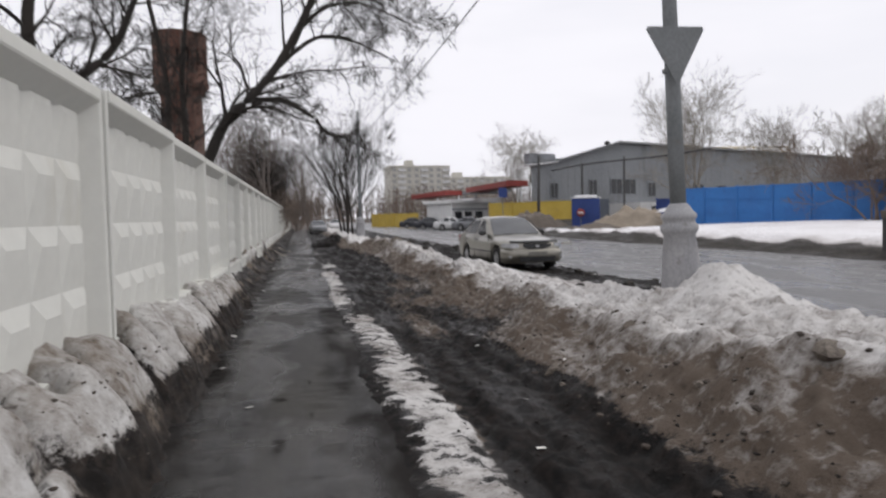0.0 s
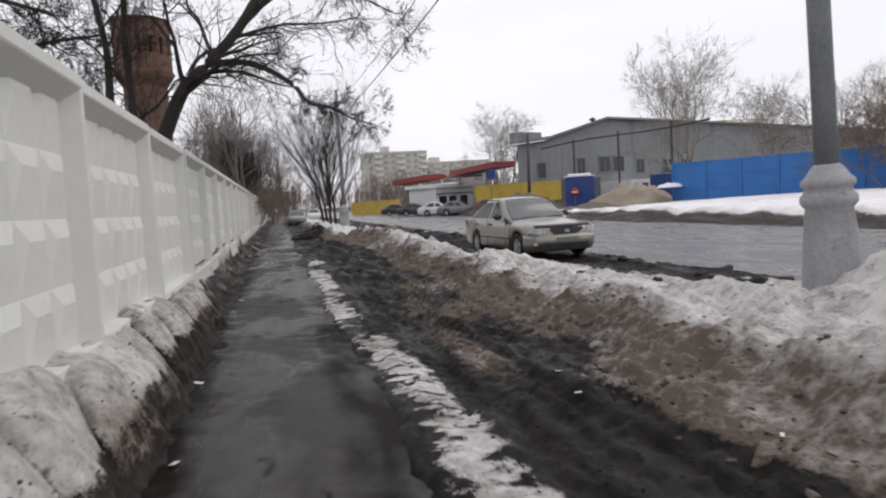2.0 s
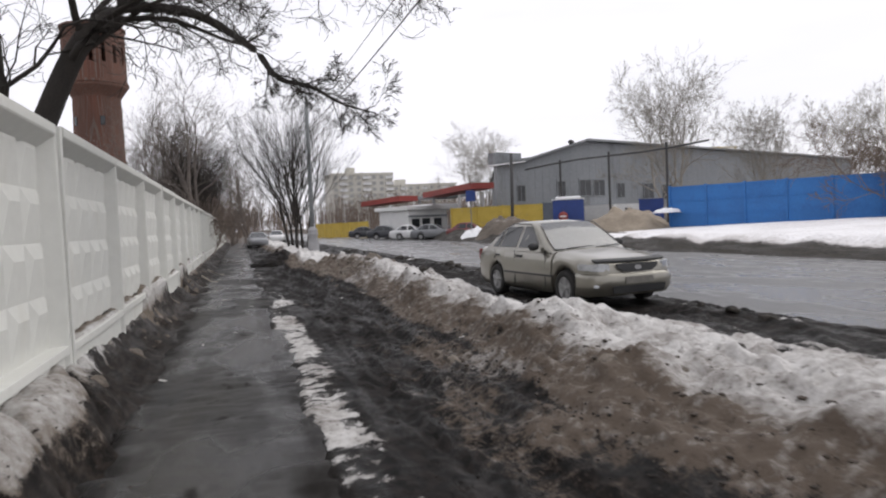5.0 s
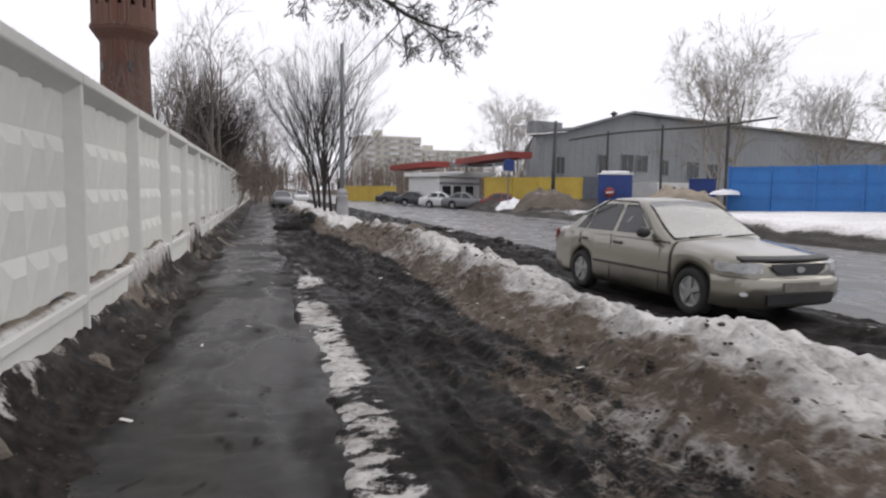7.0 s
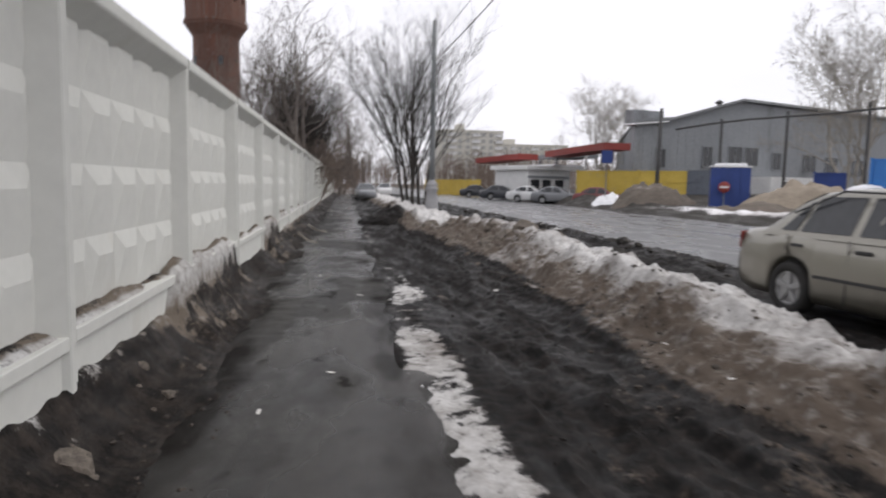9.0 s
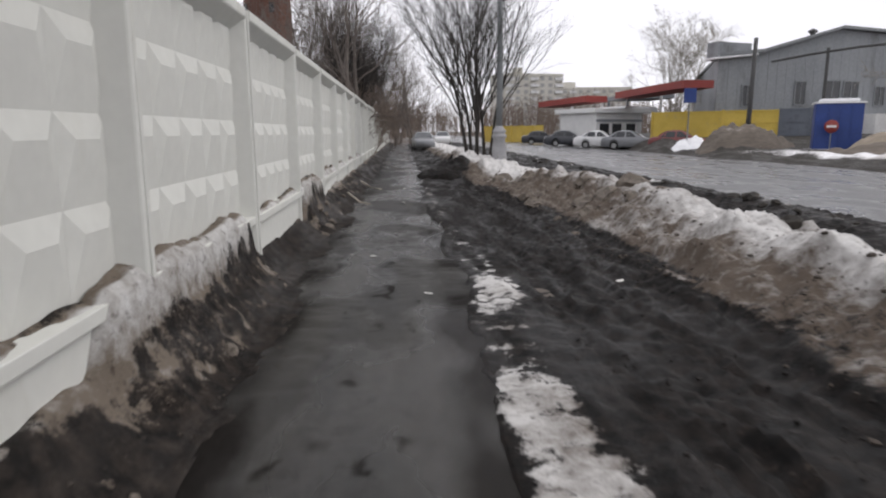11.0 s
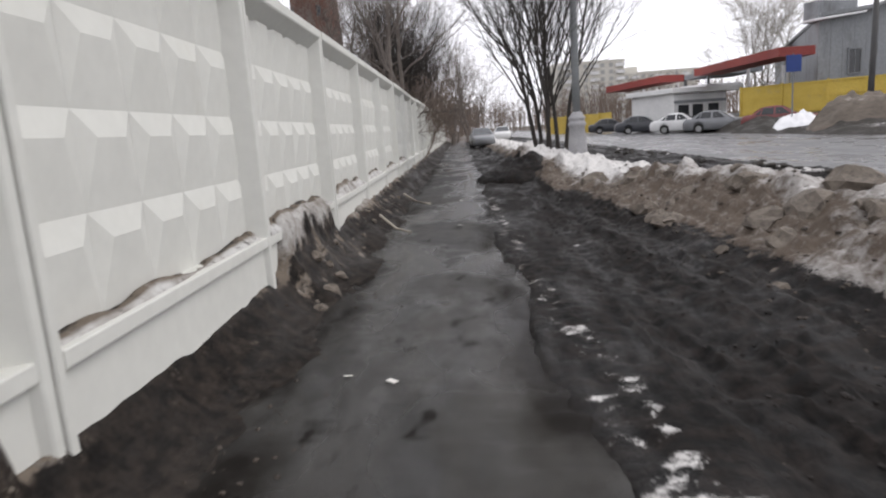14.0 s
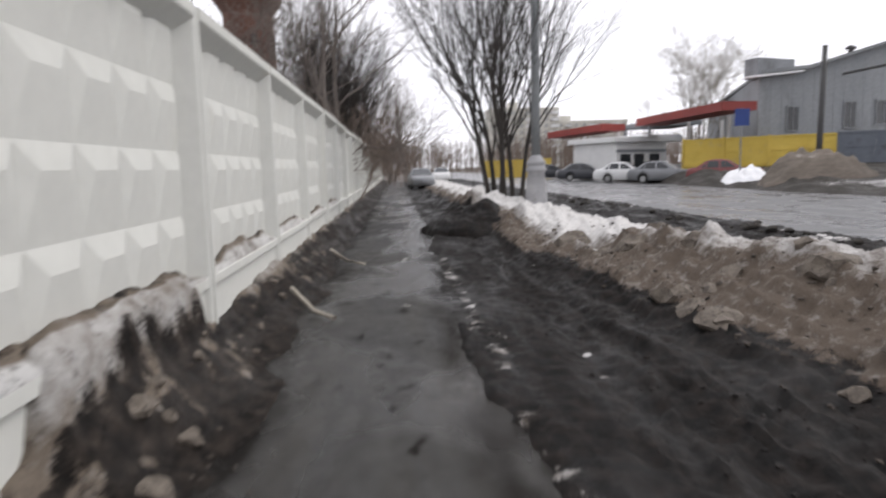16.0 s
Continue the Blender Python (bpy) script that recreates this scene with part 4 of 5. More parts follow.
# ---- beyond the road ----
def hall():
    """The long grey hall with a low gable towards the road."""
    a, ang = Vector((24.7, 63.8, 0)), math.degrees(math.atan2(4.1, 11.7))
    t = thing("industrial_hall", "long low grey sheet-metal hall with a shallow gable roof", "building", pose(a.x, a.y, 0, 0, 0, ang))
    # facade runs along local x; depth along local y
    outline = [(0, 0), (78, 0), (78, 8.8), (12.4, 9.3), (4.0, 7.2), (0, 6.7)]
    vs = [(x, 0, z) for x, z in outline] + [(x + 22, 26, z) for x, z in outline]
    n = len(outline)
    fs = [tuple(range(n)), tuple(range(2 * n - 1, n - 1, -1))] + [(i, i + n, (i + 1) % n + n, (i + 1) % n) for i in range(n)]
    link_mesh("wall", vs, fs, M["grey_sheet"], t)
    # standing seams of the sheeting
    bm = bmesh.new()
    for k in range(1, 78):
        h = np.interp(k, [0, 4, 12.4, 78], [6.7, 7.2, 9.3, 8.8])
        add_box(bm, k - .03, -.012, 0, k + .03, 0.0, h - .2)
    ob = part("sheet_seams", bm, M["grey_sheet"], t)
    ob["kind"] = "stuff"
    for (x0, z0), (x1, z1) in (((-.4, 6.75), (4.2, 7.25)), ((4.2, 7.28), (12.4, 9.36)), ((12.4, 9.36), (78.5, 8.86))):
        vs, fs = [], []
        for y, o in ((-.5, 0), (26, 22)):
            vs += [(x0 + o, y, z0), (x1 + o, y, z1), (x1 + o, y, z1 + .22), (x0 + o, y, z0 + .22)]
        fs = [(0, 1, 2, 3), (7, 6, 5, 4), (0, 4, 5, 1), (1, 5, 6, 2), (2, 6, 7, 3), (3, 7, 4, 0)]
        link_mesh("roof", vs, fs, M["roof_sheet"], t)
    part("eaves_snow", box_bm(-.2, -.56, 6.98, 4.1, .4, 7.1, .03), M["snowcap"], t, "strip of snow on the eaves").matrix_basis = pose(0, 0, -.42, 0, -6.2, 0)
    part("stair_head", box_bm(.3, .4, 6.6, 3.6, 1.5, 7.9), M["grey_sheet"], t)
    win = None
    for x, z, w, h in ((3.0, 4.0, 1.0, 1.5), (8.6, 4.3, 1.1, 1.7), (12.2, 4.5, 1.7, 1.6), (14.4, 4.5, 1.7, 1.6), (18, 4.2, 1.2, 1.5), (23, 4.1, 1.8, 1.6), (26.5, 4.0, 1.8, 1.6), (31, 3.9, 1.8, 1.5), (36, 3.8, 1.8, 1.5), (41, 3.6, 1.8, 1.4), (46, 3.5, 1.8, 1.4), (52, 3.3, 1.8, 1.3)):
        wob = part("window", box_bm(x - w / 2, -.05, z - h / 2, x + w / 2, .02, z + h / 2), M["dark_glass"], t)
        bm = bmesh.new()
        add_box(bm, x - w / 2 - .08, -.09, z - h / 2 - .08, x - w / 2, .0, z + h / 2 + .08)
        add_box(bm, x + w / 2, -.09, z - h / 2 - .08, x + w / 2 + .08, .0, z + h / 2 + .08)
        add_box(bm, x - w / 2, -.09, z + h / 2, x + w / 2, .0, z + h / 2 + .08)
        add_box(bm, x - w / 2, -.09, z - h / 2 - .08, x + w / 2, .0, z - h / 2)
        add_box(bm, x - .03, -.08, z - h / 2, x + .03, -.05, z + h / 2)
        part("frame", bm, M["roof_sheet"], wob)
    for x in (17, 24, 31, 38, 45):
        z = np.interp(x, [12.4, 78], [9.3, 8.8])
        vs, fs = lathe([(.22, 0), (.22, .8), (.40, .85), (.40, 1.0), (.05, 1.2)], 10)
        ob = link_mesh("roof_vent", vs, fs, M["dark_metal"], t)
        ob.location = (x, 6, z)
    part("annex", box_bm(10.5, -5.0, 0, 18, -.1, 2.6), M["white"], t, "low pale annex")
    part("annex_door", box_bm(12.2, -5.06, .2, 13.1, -4.99, 2.2), M["dark_glass"], t)


hall()


def sheet_fence(name, label, cat, pts, height, material, bay=2.0, base=0.0, group=""):
    """A run of boarded bays between posts along a polyline."""
    t = thing(name, label, cat)
    src = None
    for a, b in zip(pts[:-1], pts[1:]):
        a, b = Vector((*a, base)), Vector((*b, base))
        n = max(1, round((b - a).length / bay))
        ang = math.degrees(math.atan2(b.y - a.y, b.x - a.x))
        w = (b - a).length / n
        for k in range(n):
            p = a.lerp(b, k / n)
            bm = bmesh.new()
            add_box(bm, .06, -.02, 0, w - .06, .02, height)
            for q in (0.02, .35, .68, .97):
                add_box(bm, .06, -.06, height * q - .03 if q > .1 else 0.02, w - .06, -.02, height * q + .05 if q < .9 else height)
            ob = part("panel", bm, material, t)
            ob.matrix_basis = pose(p.x, p.y, p.z + .02 * math.sin(3.1 * k), 0, .5 * math.sin(2.3 * k), ang)
            ob = part("post", box_bm(-.06, -.09, -.3, .06, .05, height + .06), material, t)
            ob.matrix_basis = pose(p.x, p.y, p.z, 0, 0, ang)
    return t


sheet_fence("blue_fence", "bright blue painted panel fence standing in snow", "fence", [(27.8, 42.6), (34.8, 31.0), (44, 15.5), (52, 2)], 2.75, M["blue"], 2.4, .42)
sheet_fence("yellow_fence", "yellow painted board fence behind earth heaps", "fence", [(21.0, 66.5), (24.5, 62.2), (27.6, 60.2)], 2.75, M["yellow"], 2.5, .1)
sheet_fence("yellow_fence", "far low yellow fence beyond the parked cars", "fence", [(12.5, 104), (17.5, 90)], 2.0, M["yellow"], 2.5, .1)
sheet_fence("dark_gate", "dull slate-blue metal yard gate, closed", "gate", [(27.6, 60.2), (30.6, 58.2)], 2.8, M["slate"], 1.75, .1)
sheet_fence("blue_gate", "short dark blue metal gate between sand and blue fence", "gate", [(31.9, 51.9), (33.4, 50.8)], 2.6, M["navy"], 1.8, .1)


def booth():
    t = thing("booth", "small dark blue cabin capped with snow beside the road", "cabin", pose(23.6, 48.15, .25, 0, 0, -28))
    part("wall", box_bm(-1.1, -.7, 0, 1.0, .7, 2.5, .03), M["navy"], t)
    part("roof", box_bm(-1.18, -.78, 2.5, 1.08, .78, 2.58, .02), M["white"], t)
    bm = box_bm(-.9, -.66, 2.57, .8, .66, 2.74, .07)
    part("snow_cap", bm, M["snowcap"], t, "thick white snow on the roof", True)
    for x in (-.5, 0, .5):
        part("rib", box_bm(x - .03, -.73, .1, x + .03, -.695, 2.3), M["navy"], t)
    part("door", box_bm(.995, -.5, .1, 1.025, .25, 2.1), M["navy"], t)
    s = thing("no_entry_sign", "round red no-entry sign with a white bar", "road sign", pose(22.7, 47.3, 1.62, 90, 0, -28))
    vs, fs = lathe([(.001, -.02), (.32, -.02), (.32, .0), (.001, .0)], 24, False)
    link_mesh("disc", vs, fs, M["red"], s, "", True)
    part("bar", box_bm(-.22, -.05, .001, .22, .05, .012), M["white"], s)
    vs, fs = lathe([(.03, -1.6), (.03, .35)], 8)
    link_mesh("post", vs, fs, M["pole"], s).matrix_basis = pose(0, 0, -.05, -90, 0, 0)


booth()


def heap(name, label, cat, x, y, z, rx, ry, h, material, rz=0, seed=0):
    xs = np.linspace(-1.15, 1.15, 46)

    def zf(X, Y):
        r = np.sqrt(X ** 2 + Y ** 2) * (1 + 0.35 * fbm(X * 1.2 + seed, Y * 1.2 + seed, 3))
        return h * (np.clip(1 - r, 0, 1) ** 0.65) * (1 + 0.5 * fbm(X * 4 + seed, Y * 4, 3)) - 0.06 + 0.10 * h * fbm(X * 9, Y * 9 + seed, 3) - (0.05 + 0.4 * h) * ramp01(r, 0.97, 1.1)
    ob = sheet(name, xs, xs, zf, material)
    ob.matrix_basis = pose(x, y, z, 0, 0, rz) @ Matrix.Diagonal((rx, ry, 1, 1))
    return tagged(ob, label, cat)


heap("earth_heap", "brown heap of earth and dirty snow by the road", "earth heap", 20.4, 51.3, .1, 2.9, 2.2, 2.0, M["soil"], 10, 3)
heap("sand_heap", "pale sand heap beside the blue cabin", "sand heap", 26.0, 44.8, .25, 3.2, 2.6, 1.9, M["sand"], -20, 9)
heap("earth_heap", "low dark heap of slush along the road edge", "earth heap", 21.6, 42.5, .1, 3.4, 1.8, .8, M["soil"], -50, 14)
heap("snow_mound", "grubby white mound of snow near the parked cars", "snow mound", 19.0, 54.6, .1, 1.2, 2.4, 1.1, M["snowcap"], -8, 21)
heap("snow_mound", "white lump of snow beside the blue fence", "snow mound", 27.4, 42.3, 1.75, .9, .5, .2, M["snowcap"], 5, 33)
heap("earth_heap", "low black mud mound at the path's edge", "earth heap", 3.3, 37.3, .1, 1.2, 1.8, .6, M["verge"], 5, 44)


def filling_station():
    t = thing("canopy_roof", "long red flat canopy on posts over a forecourt", "canopy", group="red canopies")

    def slab(a, b, w, z0, z1, h):
        a, b = Vector(a), Vector(b)
        d = (b - a).normalized()
        s = Vector((d.y, -d.x)) * -w
        vs = [(a.x, a.y, z0), (b.x, b.y, z1), (b.x + s.x, b.y + s.y, z1), (a.x + s.x, a.y + s.y, z0)]
        vs += [(x, y, z + h) for x, y, z in vs]
        return vs, [(3, 2, 1, 0), (4, 5, 6, 7), (0, 1, 5, 4), (1, 2, 6, 5), (2, 3, 7, 6), (3, 0, 4, 7)]
    vs, fs = slab((23.9, 62.6), (22.4, 73.2), 2.4, 4.45, 4.2, .55)
    link_mesh("slab", vs, fs, M["red"], t)
    for x, y in ((23.9, 66.0), (23.4, 71.0), (26, 71)):
        ob = link_mesh("post", *lathe([(.12, 0), (.12, 4.4)], 10), M["white"], t)
        ob.location = (x, y, 0)
    part("roof_snow", box_bm(22.6, 73.3, 4.62, 25.4, 79.2, 4.85, .06), M["snowcap"], t, "snow on the flat link roof")
    part("link_roof", box_bm(21.2, 73.25, 4.25, 25.5, 79.4, 4.61), M["grey_sheet"], t)
    for x, y in ((21.4, 73.6), (21.4, 79.0)):
        part("link_post", box_bm(x - .1, y - .1, 0, x + .1, y + .1, 4.3), M["grey_sheet"], t)
    u = thing("canopy_roof", "lower dark red canopy at the far end of the forecourt", "canopy", group="red canopies")
    vs, fs = slab((20.4, 76.2), (17.4, 82.5), 2.6, 4.05, 3.75, .55)
    link_mesh("slab", vs, fs, M["red"], u)
    for x, y in ((20.3, 77.6), (18.5, 81.5)):
        ob = link_mesh("post", *lathe([(.12, 0), (.12, 4.1)], 10), M["white"], u)
        ob.location = (x, y, 0)
    k = thing("kiosk", "white forecourt kiosk with a snowy flat roof", "kiosk", pose(19.6, 74.4, 0, 0, 0, 24) @ Matrix.Diagonal((1.0, 1.0, .9, 1)))
    part("wall", box_bm(-2.6, -2, 0, 2.6, 3, 3.3), M["white"], k)
    part("roof", box_bm(-3.0, -2.3, 3.3, 4.2, 3.3, 3.75, .05), M["white"], k)
    part("roof_snow", box_bm(.4, -2.2, 3.75, 4.1, 3.2, 3.95, .06), M["snowcap"], k)
    for x in (-1.7, -.3, 1.3):
        w = part("window", box_bm(x - .5, -2.05, 1.1, x + .5, -1.98, 2.3), M["dark_glass"], k)
        part("frame", box_bm(x - .56, -2.07, 1.02, x + .56, -2.0, 1.1), M["white"], w)
    part("fascia", box_bm(-2.62, -2.06, 2.45, 2.62, -2.0, 2.7), M["grey_sheet"], k)


filling_station()

# pipe on posts along the yard
pipe = thing("overhead_pipe", "dark pipe carried on tall thin posts along the yard", "pipe")
PA, PB = Vector((22.6, 53.0, 5.3)), Vector((30.4, 42.0, 6.1))
vs, fs = [], []
tube(vs, fs, [PA.lerp(PB, i / 6) + Vector((0, 0, .12 * math.sin(i))) for i in range(7)], [.065] * 7, 8)
link_mesh("pipe_run", vs, fs, M["dark_metal"], pipe, "", True)
for q in (.22, .5, .8):
    p = PA.lerp(PB, q)
    ob = link_mesh("post", *lathe([(.09, 0), (.08, p.z + .3)], 8), M["dark_metal"], pipe)
    ob.location = (p.x, p.y, 0)
post = thing("utility_pole", "dark timber utility pole on the earth heap", "utility pole", pose(21.04, 52.2, 0, 0, 1, 0))
link_mesh("shaft", *lathe([(.15, 0), (.13, 3), (.11, 6.5)], 10), M["dark_metal"], post, "", True)
sp = thing("blue_sign", "square blue road sign on a thin post", "road sign", pose(18.8, 55.0, .3, 0, 0, 8))
link_mesh("post", *lathe([(.04, -.3), (.04, 3.7)], 8), M["pole"], sp)
part("plate", box_bm(-.42, -.07, 2.8, .42, -.04, 3.65, .01), M["navy"], sp)

# squat post standing in the snow beyond the road
stump = thing("roadside_post", "squat dark rusty post with a paler cap in the roadside snow", "post", pose(18.3, 15.73, .2, 0, 0, 20))
part("shaft", box_bm(-.26, -.2, -.15, .26, .2, 1.06, .03), M["dark_metal"], stump)
part("cap", box_bm(-.30, -.24, 1.06, .30, .24, 1.3, .04), M["soil"], stump, "dirty pale cap")

# crane jib above the far roofs
crane = thing("crane", "yellow lattice crane jib above the roofs", "crane", pose(82, 128, 0, 0, 0, -6))
bm = bmesh.new()
for dy, dz in ((0, 0), (1.2, 0), (.6, 1.3)):
    add_box(bm, 0, dy - .1, 14 + dz - .1, 26, dy + .1, 14 + dz + .1)
for k in range(13):
    add_box(bm, 0, -.06, -.06, 1.7, .06, .06, pose(k * 2, .2, 14.1, 0, -45, 0))
    add_box(bm, 0, -.06, -.06, 1.7, .06, .06, pose(k * 2 + 2, .2, 14.1, 0, -135, 0))
part("jib", bm, M["yellow"], crane)
part("mast", box_bm(1, -.5, 0, 2.2, .7, 16), M["yellow"], crane)
part("cab", box_bm(.6, -.9, 12, 2.6, 1.1, 14, .1), M["yellow"], crane)


# ---- the water tower ----
def tower():
    t = thing("water_tower", "old round red-brick water tower with a wider windowed head", "water tower", pose(-15.8, 106, 0) @ Matrix.Diagonal((.82, .82, 1, 1)))
    link_mesh("shaft", *lathe([(4.2, 0), (4.0, 6), (3.75, 14), (3.6, 20.2), (3.7, 20.4), (4.1, 20.9), (4.6, 21.5), (4.95, 21.9)], 36), M["brick"], t, "tapering red-brick shaft", True)
    vs, fs = [], []
    n = 24
    r0, r1 = 4.75, 4.25
    zs = [21.9, 24.6, 27.0, 29.4]
    for r in (r0, r1):
        for z in zs:
            for i in range(n * 2):
                a = 2 * math.pi * i / (n * 2)
                vs.append((r * math.cos(a), r * math.sin(a), z))
    N = n * 2
    idx = lambda s, j, i: s * 4 * N + j * N + i % N
    for j in range(3):
        for i in range(N):
            if j == 1 and i % 3 == 0:
                for q in (i, i + 1):
                    fs.append((idx(0, j, q), idx(0, j + 1, q), idx(1, j + 1, q), idx(1, j, q)))
                fs.append((idx(0, j, i), idx(0, j, i + 1), idx(1, j, i + 1), idx(1, j, i)))
                fs.append((idx(0, j + 1, i), idx(0, j + 1, i + 1), idx(1, j + 1, i + 1), idx(1, j + 1, i)))
                continue
            fs.append((idx(0, j, i), idx(0, j, i + 1), idx(0, j + 1, i + 1), idx(0, j + 1, i)))
            fs.append((idx(1, j, i + 1), idx(1, j, i), idx(1, j + 1, i), idx(1, j + 1, i + 1)))
    link_mesh("head", vs, fs, M["brick"], t, "wider head pierced by window slots")
    for z, r, h in ((21.9, 5.0, .45), (29.3, 4.95, .35)):
        ob = link_mesh("cornice", *lathe([(r - .3, 0), (r, .05), (r, h - .05), (r - .3, h)], 48), M["brick"], t)
        ob.location.z = z
    link_mesh("roof", *lathe([(4.9, 29.6), (2.5, 29.95), (.2, 30.1)], 48), M["dark_metal"], t)
    for k in range(4):
        a = radians(-70 - 35 * k)
        part("slot_window", box_bm(-.35, -.12, -.6, .35, .12, .6), M["dark_glass"], t).matrix_basis = pose(3.66 * math.cos(a), 3.66 * math.sin(a), 17.0 - 4.5 * (k % 2), 0, 0, math.degrees(a) + 90)


tower()


# ---- distant flats ----
def flats(x, y, w, h, rz, floors, bays, label):
    t = thing("apartment_block", label, "building", pose(x, y, 0, 0, 0, rz), "distant flats")
    part("wall", box_bm(0, 0, 0, w, 14, h), M["concrete_far"], t)
    part("roof", box_bm(-.3, -.3, h, w + .3, 14.3, h + .8), M["concrete_far"], t)
    part("lift_house", box_bm(w * .3, 4, h + .8, w * .42, 9, h + 3.2), M["concrete_far"], t)
    src = None
    for j in range(floors):
        for i in range(bays):
            cx, cz = (i + .5) * w / bays, (j + .6) * h / floors
            if src is None:
                src = part("window", box_bm(-.7, -.12, -.65, .7, .02, .65), M["hazed_window"], t)
                src.location = (cx, 0, cz)
            else:
                share("window", src, pose(cx, 0, cz), t)
    bal = None
    for i in range(1, bays, 3):
        for j in range(floors):
            m = pose((i + .5) * w / bays, -.7, (j + .3) * h / floors)
            if bal is None:
                bal = part("balcony", box_bm(-1.5, -.6, 0, 1.5, .7, 1.05), M["white"], t)
                bal.matrix_basis = m
            else:
                share("balcony", bal, m, t)


flats(36, 255, 24, 21, 3, 9, 8, "pale nine-storey panel apartment block in the distance")
flats(60, 300, 40, 19, -4, 7, 12, "long pale apartment block far behind the canopies")


# ---- trees and scrub ----
TWIG = [0.0035]


def rnd_dir(r, d, spread):
    o = d.orthogonal().normalized()
    o.rotate(Matrix.Rotation(r.random() * 2 * math.pi, 3, d))
    return (d + o * spread * (0.6 + 0.6 * r.random())).normalized()


def grow(r, out, p, d, length, rad, level, maxlevel, up, droop, kids, wig=0.16, fan=0.9):
    """Grow one limb and its offspring into out[level]."""
    n = 7 if level < 2 else 4
    pts, q, dd = [p.copy()], p.copy(), d.copy()
    for i in range(n):
        dd = (dd + Vector((r.gauss(0, wig), r.gauss(0, wig), r.gauss(0, wig) + up - droop * (level >= 2) * i / n))).normalized()
        q = q + dd * (length / n)
        pts.append(q.copy())
    radii = [max(rad * (1 - 0.75 * i / n), TWIG[0]) for i in range(n + 1)]
    tube(*out[min(level, 2)], pts, radii, (8, 5, 3)[min(level, 2)])
    if level < maxlevel:
        for k in range(kids[level]):
            f = 0.25 + 0.75 * (k + r.random()) / kids[level]
            i = min(int(f * n), n - 1)
            b = pts[i].lerp(pts[i + 1], f * n - i)
            along = (pts[i + 1] - pts[i]).normalized()
            grow(r, out, b, rnd_dir(r, along, fan), length * (0.62 - 0.22 * f) * (0.75 + 0.5 * r.random()), radii[i] * 0.55, level + 1, maxlevel, up * 0.9, droop, kids, wig * 1.1, fan)


def joined_limbs(out):
    (v0, f0), (v1, f1), crown = out
    n = len(v0)
    return (v0 + v1, f0 + [tuple(i + n for i in f) for f in f1]), crown


def tree_thing(name, label, base, limbs, bark, seed, maxlevel=3, up=0.05, droop=0.0, kids=(7, 6, 5), group="", cat="tree", wig=0.16, fan=0.9):
    """limbs: (start offset, direction, length, radius)."""
    r = random.Random(seed)
    out = [([], []), ([], []), ([], [])]
    for o, d, length, rad in limbs:
        grow(r, out, Vector(o), Vector(d).normalized(), length, rad, 0, maxlevel, up, droop, kids, wig, fan)
    t = thing(name, label, cat, pose(*base), group)
    for nm, (vs, fs) in zip(("trunk", "crown"), joined_limbs(out)):
        if vs:
            link_mesh(nm, vs, fs, bark, t, "", True)
    return t


# the leaning tree over the path: its main stem and long bough follow set lines
def guided(r, out, pts, r0, r1, kids, maxlevel, length, up, droop, level=0):
    pts = [Vector(p) for p in pts]
    fine = []
    for i in range(len(pts) - 1):
        p0, p1, p2, p3 = pts[max(i - 1, 0)], pts[i], pts[i + 1], pts[min(i + 2, len(pts) - 1)]
        for k in range(5):
            u = k / 5
            fine.append(0.5 * (2 * p1 + (p2 - p0) * u + (2 * p0 - 5 * p1 + 4 * p2 - p3) * u * u + (3 * p1 - p0 - 3 * p2 + p3) * u ** 3))
    fine.append(pts[-1])
    n = len(fine)
    radii = [r0 + (r1 - r0) * i / (n - 1) for i in range(n)]
    tube(*out[level], fine, radii, 10)
    for k in range(kids):
        i = int(n * (0.3 + 0.68 * (k + r.random()) / kids))
        i = min(max(i, 1), n - 2)
        along = (fine[i + 1] - fine[i]).normalized()
        grow(r, out, fine[i], rnd_dir(r, along, 0.95), length * (0.6 + 0.7 * r.random()), radii[i] * 0.42, 1, maxlevel, up, droop, (7, 7, 6, 4), 0.2)


r = random.Random(5)
out = [([], []), ([], []), ([], [])]
for pts, r0, r1, kids, length, droop in (
        (((-1.15, 16.1, 0), (-.95, 16.05, 2), (-.56, 16, 3.08), (-.14, 16, 3.95), (.31, 16.1, 4.4), (1.05, 16.2, 5.3), (1.87, 16.3, 6.85), (2.4, 16.1, 8.3), (2.8, 15.8, 9.8)), .16, .05, 20, 2.1, .02),
        (((.31, 16.1, 4.4), (1.1, 16.6, 4.5), (1.84, 17.05, 4.18), (2.15, 17.1, 3.8), (2.61, 17, 3.66), (3.06, 17, 3.42), (3.51, 16.9, 3.27)), .07, .010, 15, .5, .03),
        (((.9, 16.2, 5.1), (1.9, 16.5, 6.0), (2.8, 16.5, 6.0), (3.9, 16.4, 5.5)), .07, .012, 14, .95, .02),
        (((1.4, 16.3, 6.0), (2.3, 16.8, 6.9), (3.3, 17.2, 7.1), (4.5, 17.4, 6.7)), .06, .012, 18, 1.3, .03),
        (((-1.25, 16.2, 0), (-1.2, 16.2, 2.2), (-1.08, 16.1, 3.6), (-1.09, 16, 5.0), (-.75, 15.5, 7.2)), .11, .04, 9, 1.9, .02),
        (((-1.6, 16.4, 0), (-1.5, 16.2, 2.4), (-1.43, 16, 3.8), (-1.46, 16, 5.0), (-1.9, 15.4, 7.8)), .10, .04, 8, 1.9, .02)):
    guided(r, out, pts, r0, r1, kids, 4, length, 0.0, droop)
big = thing("leaning_tree", "large dark bare tree leaning over the fence and path", "tree")
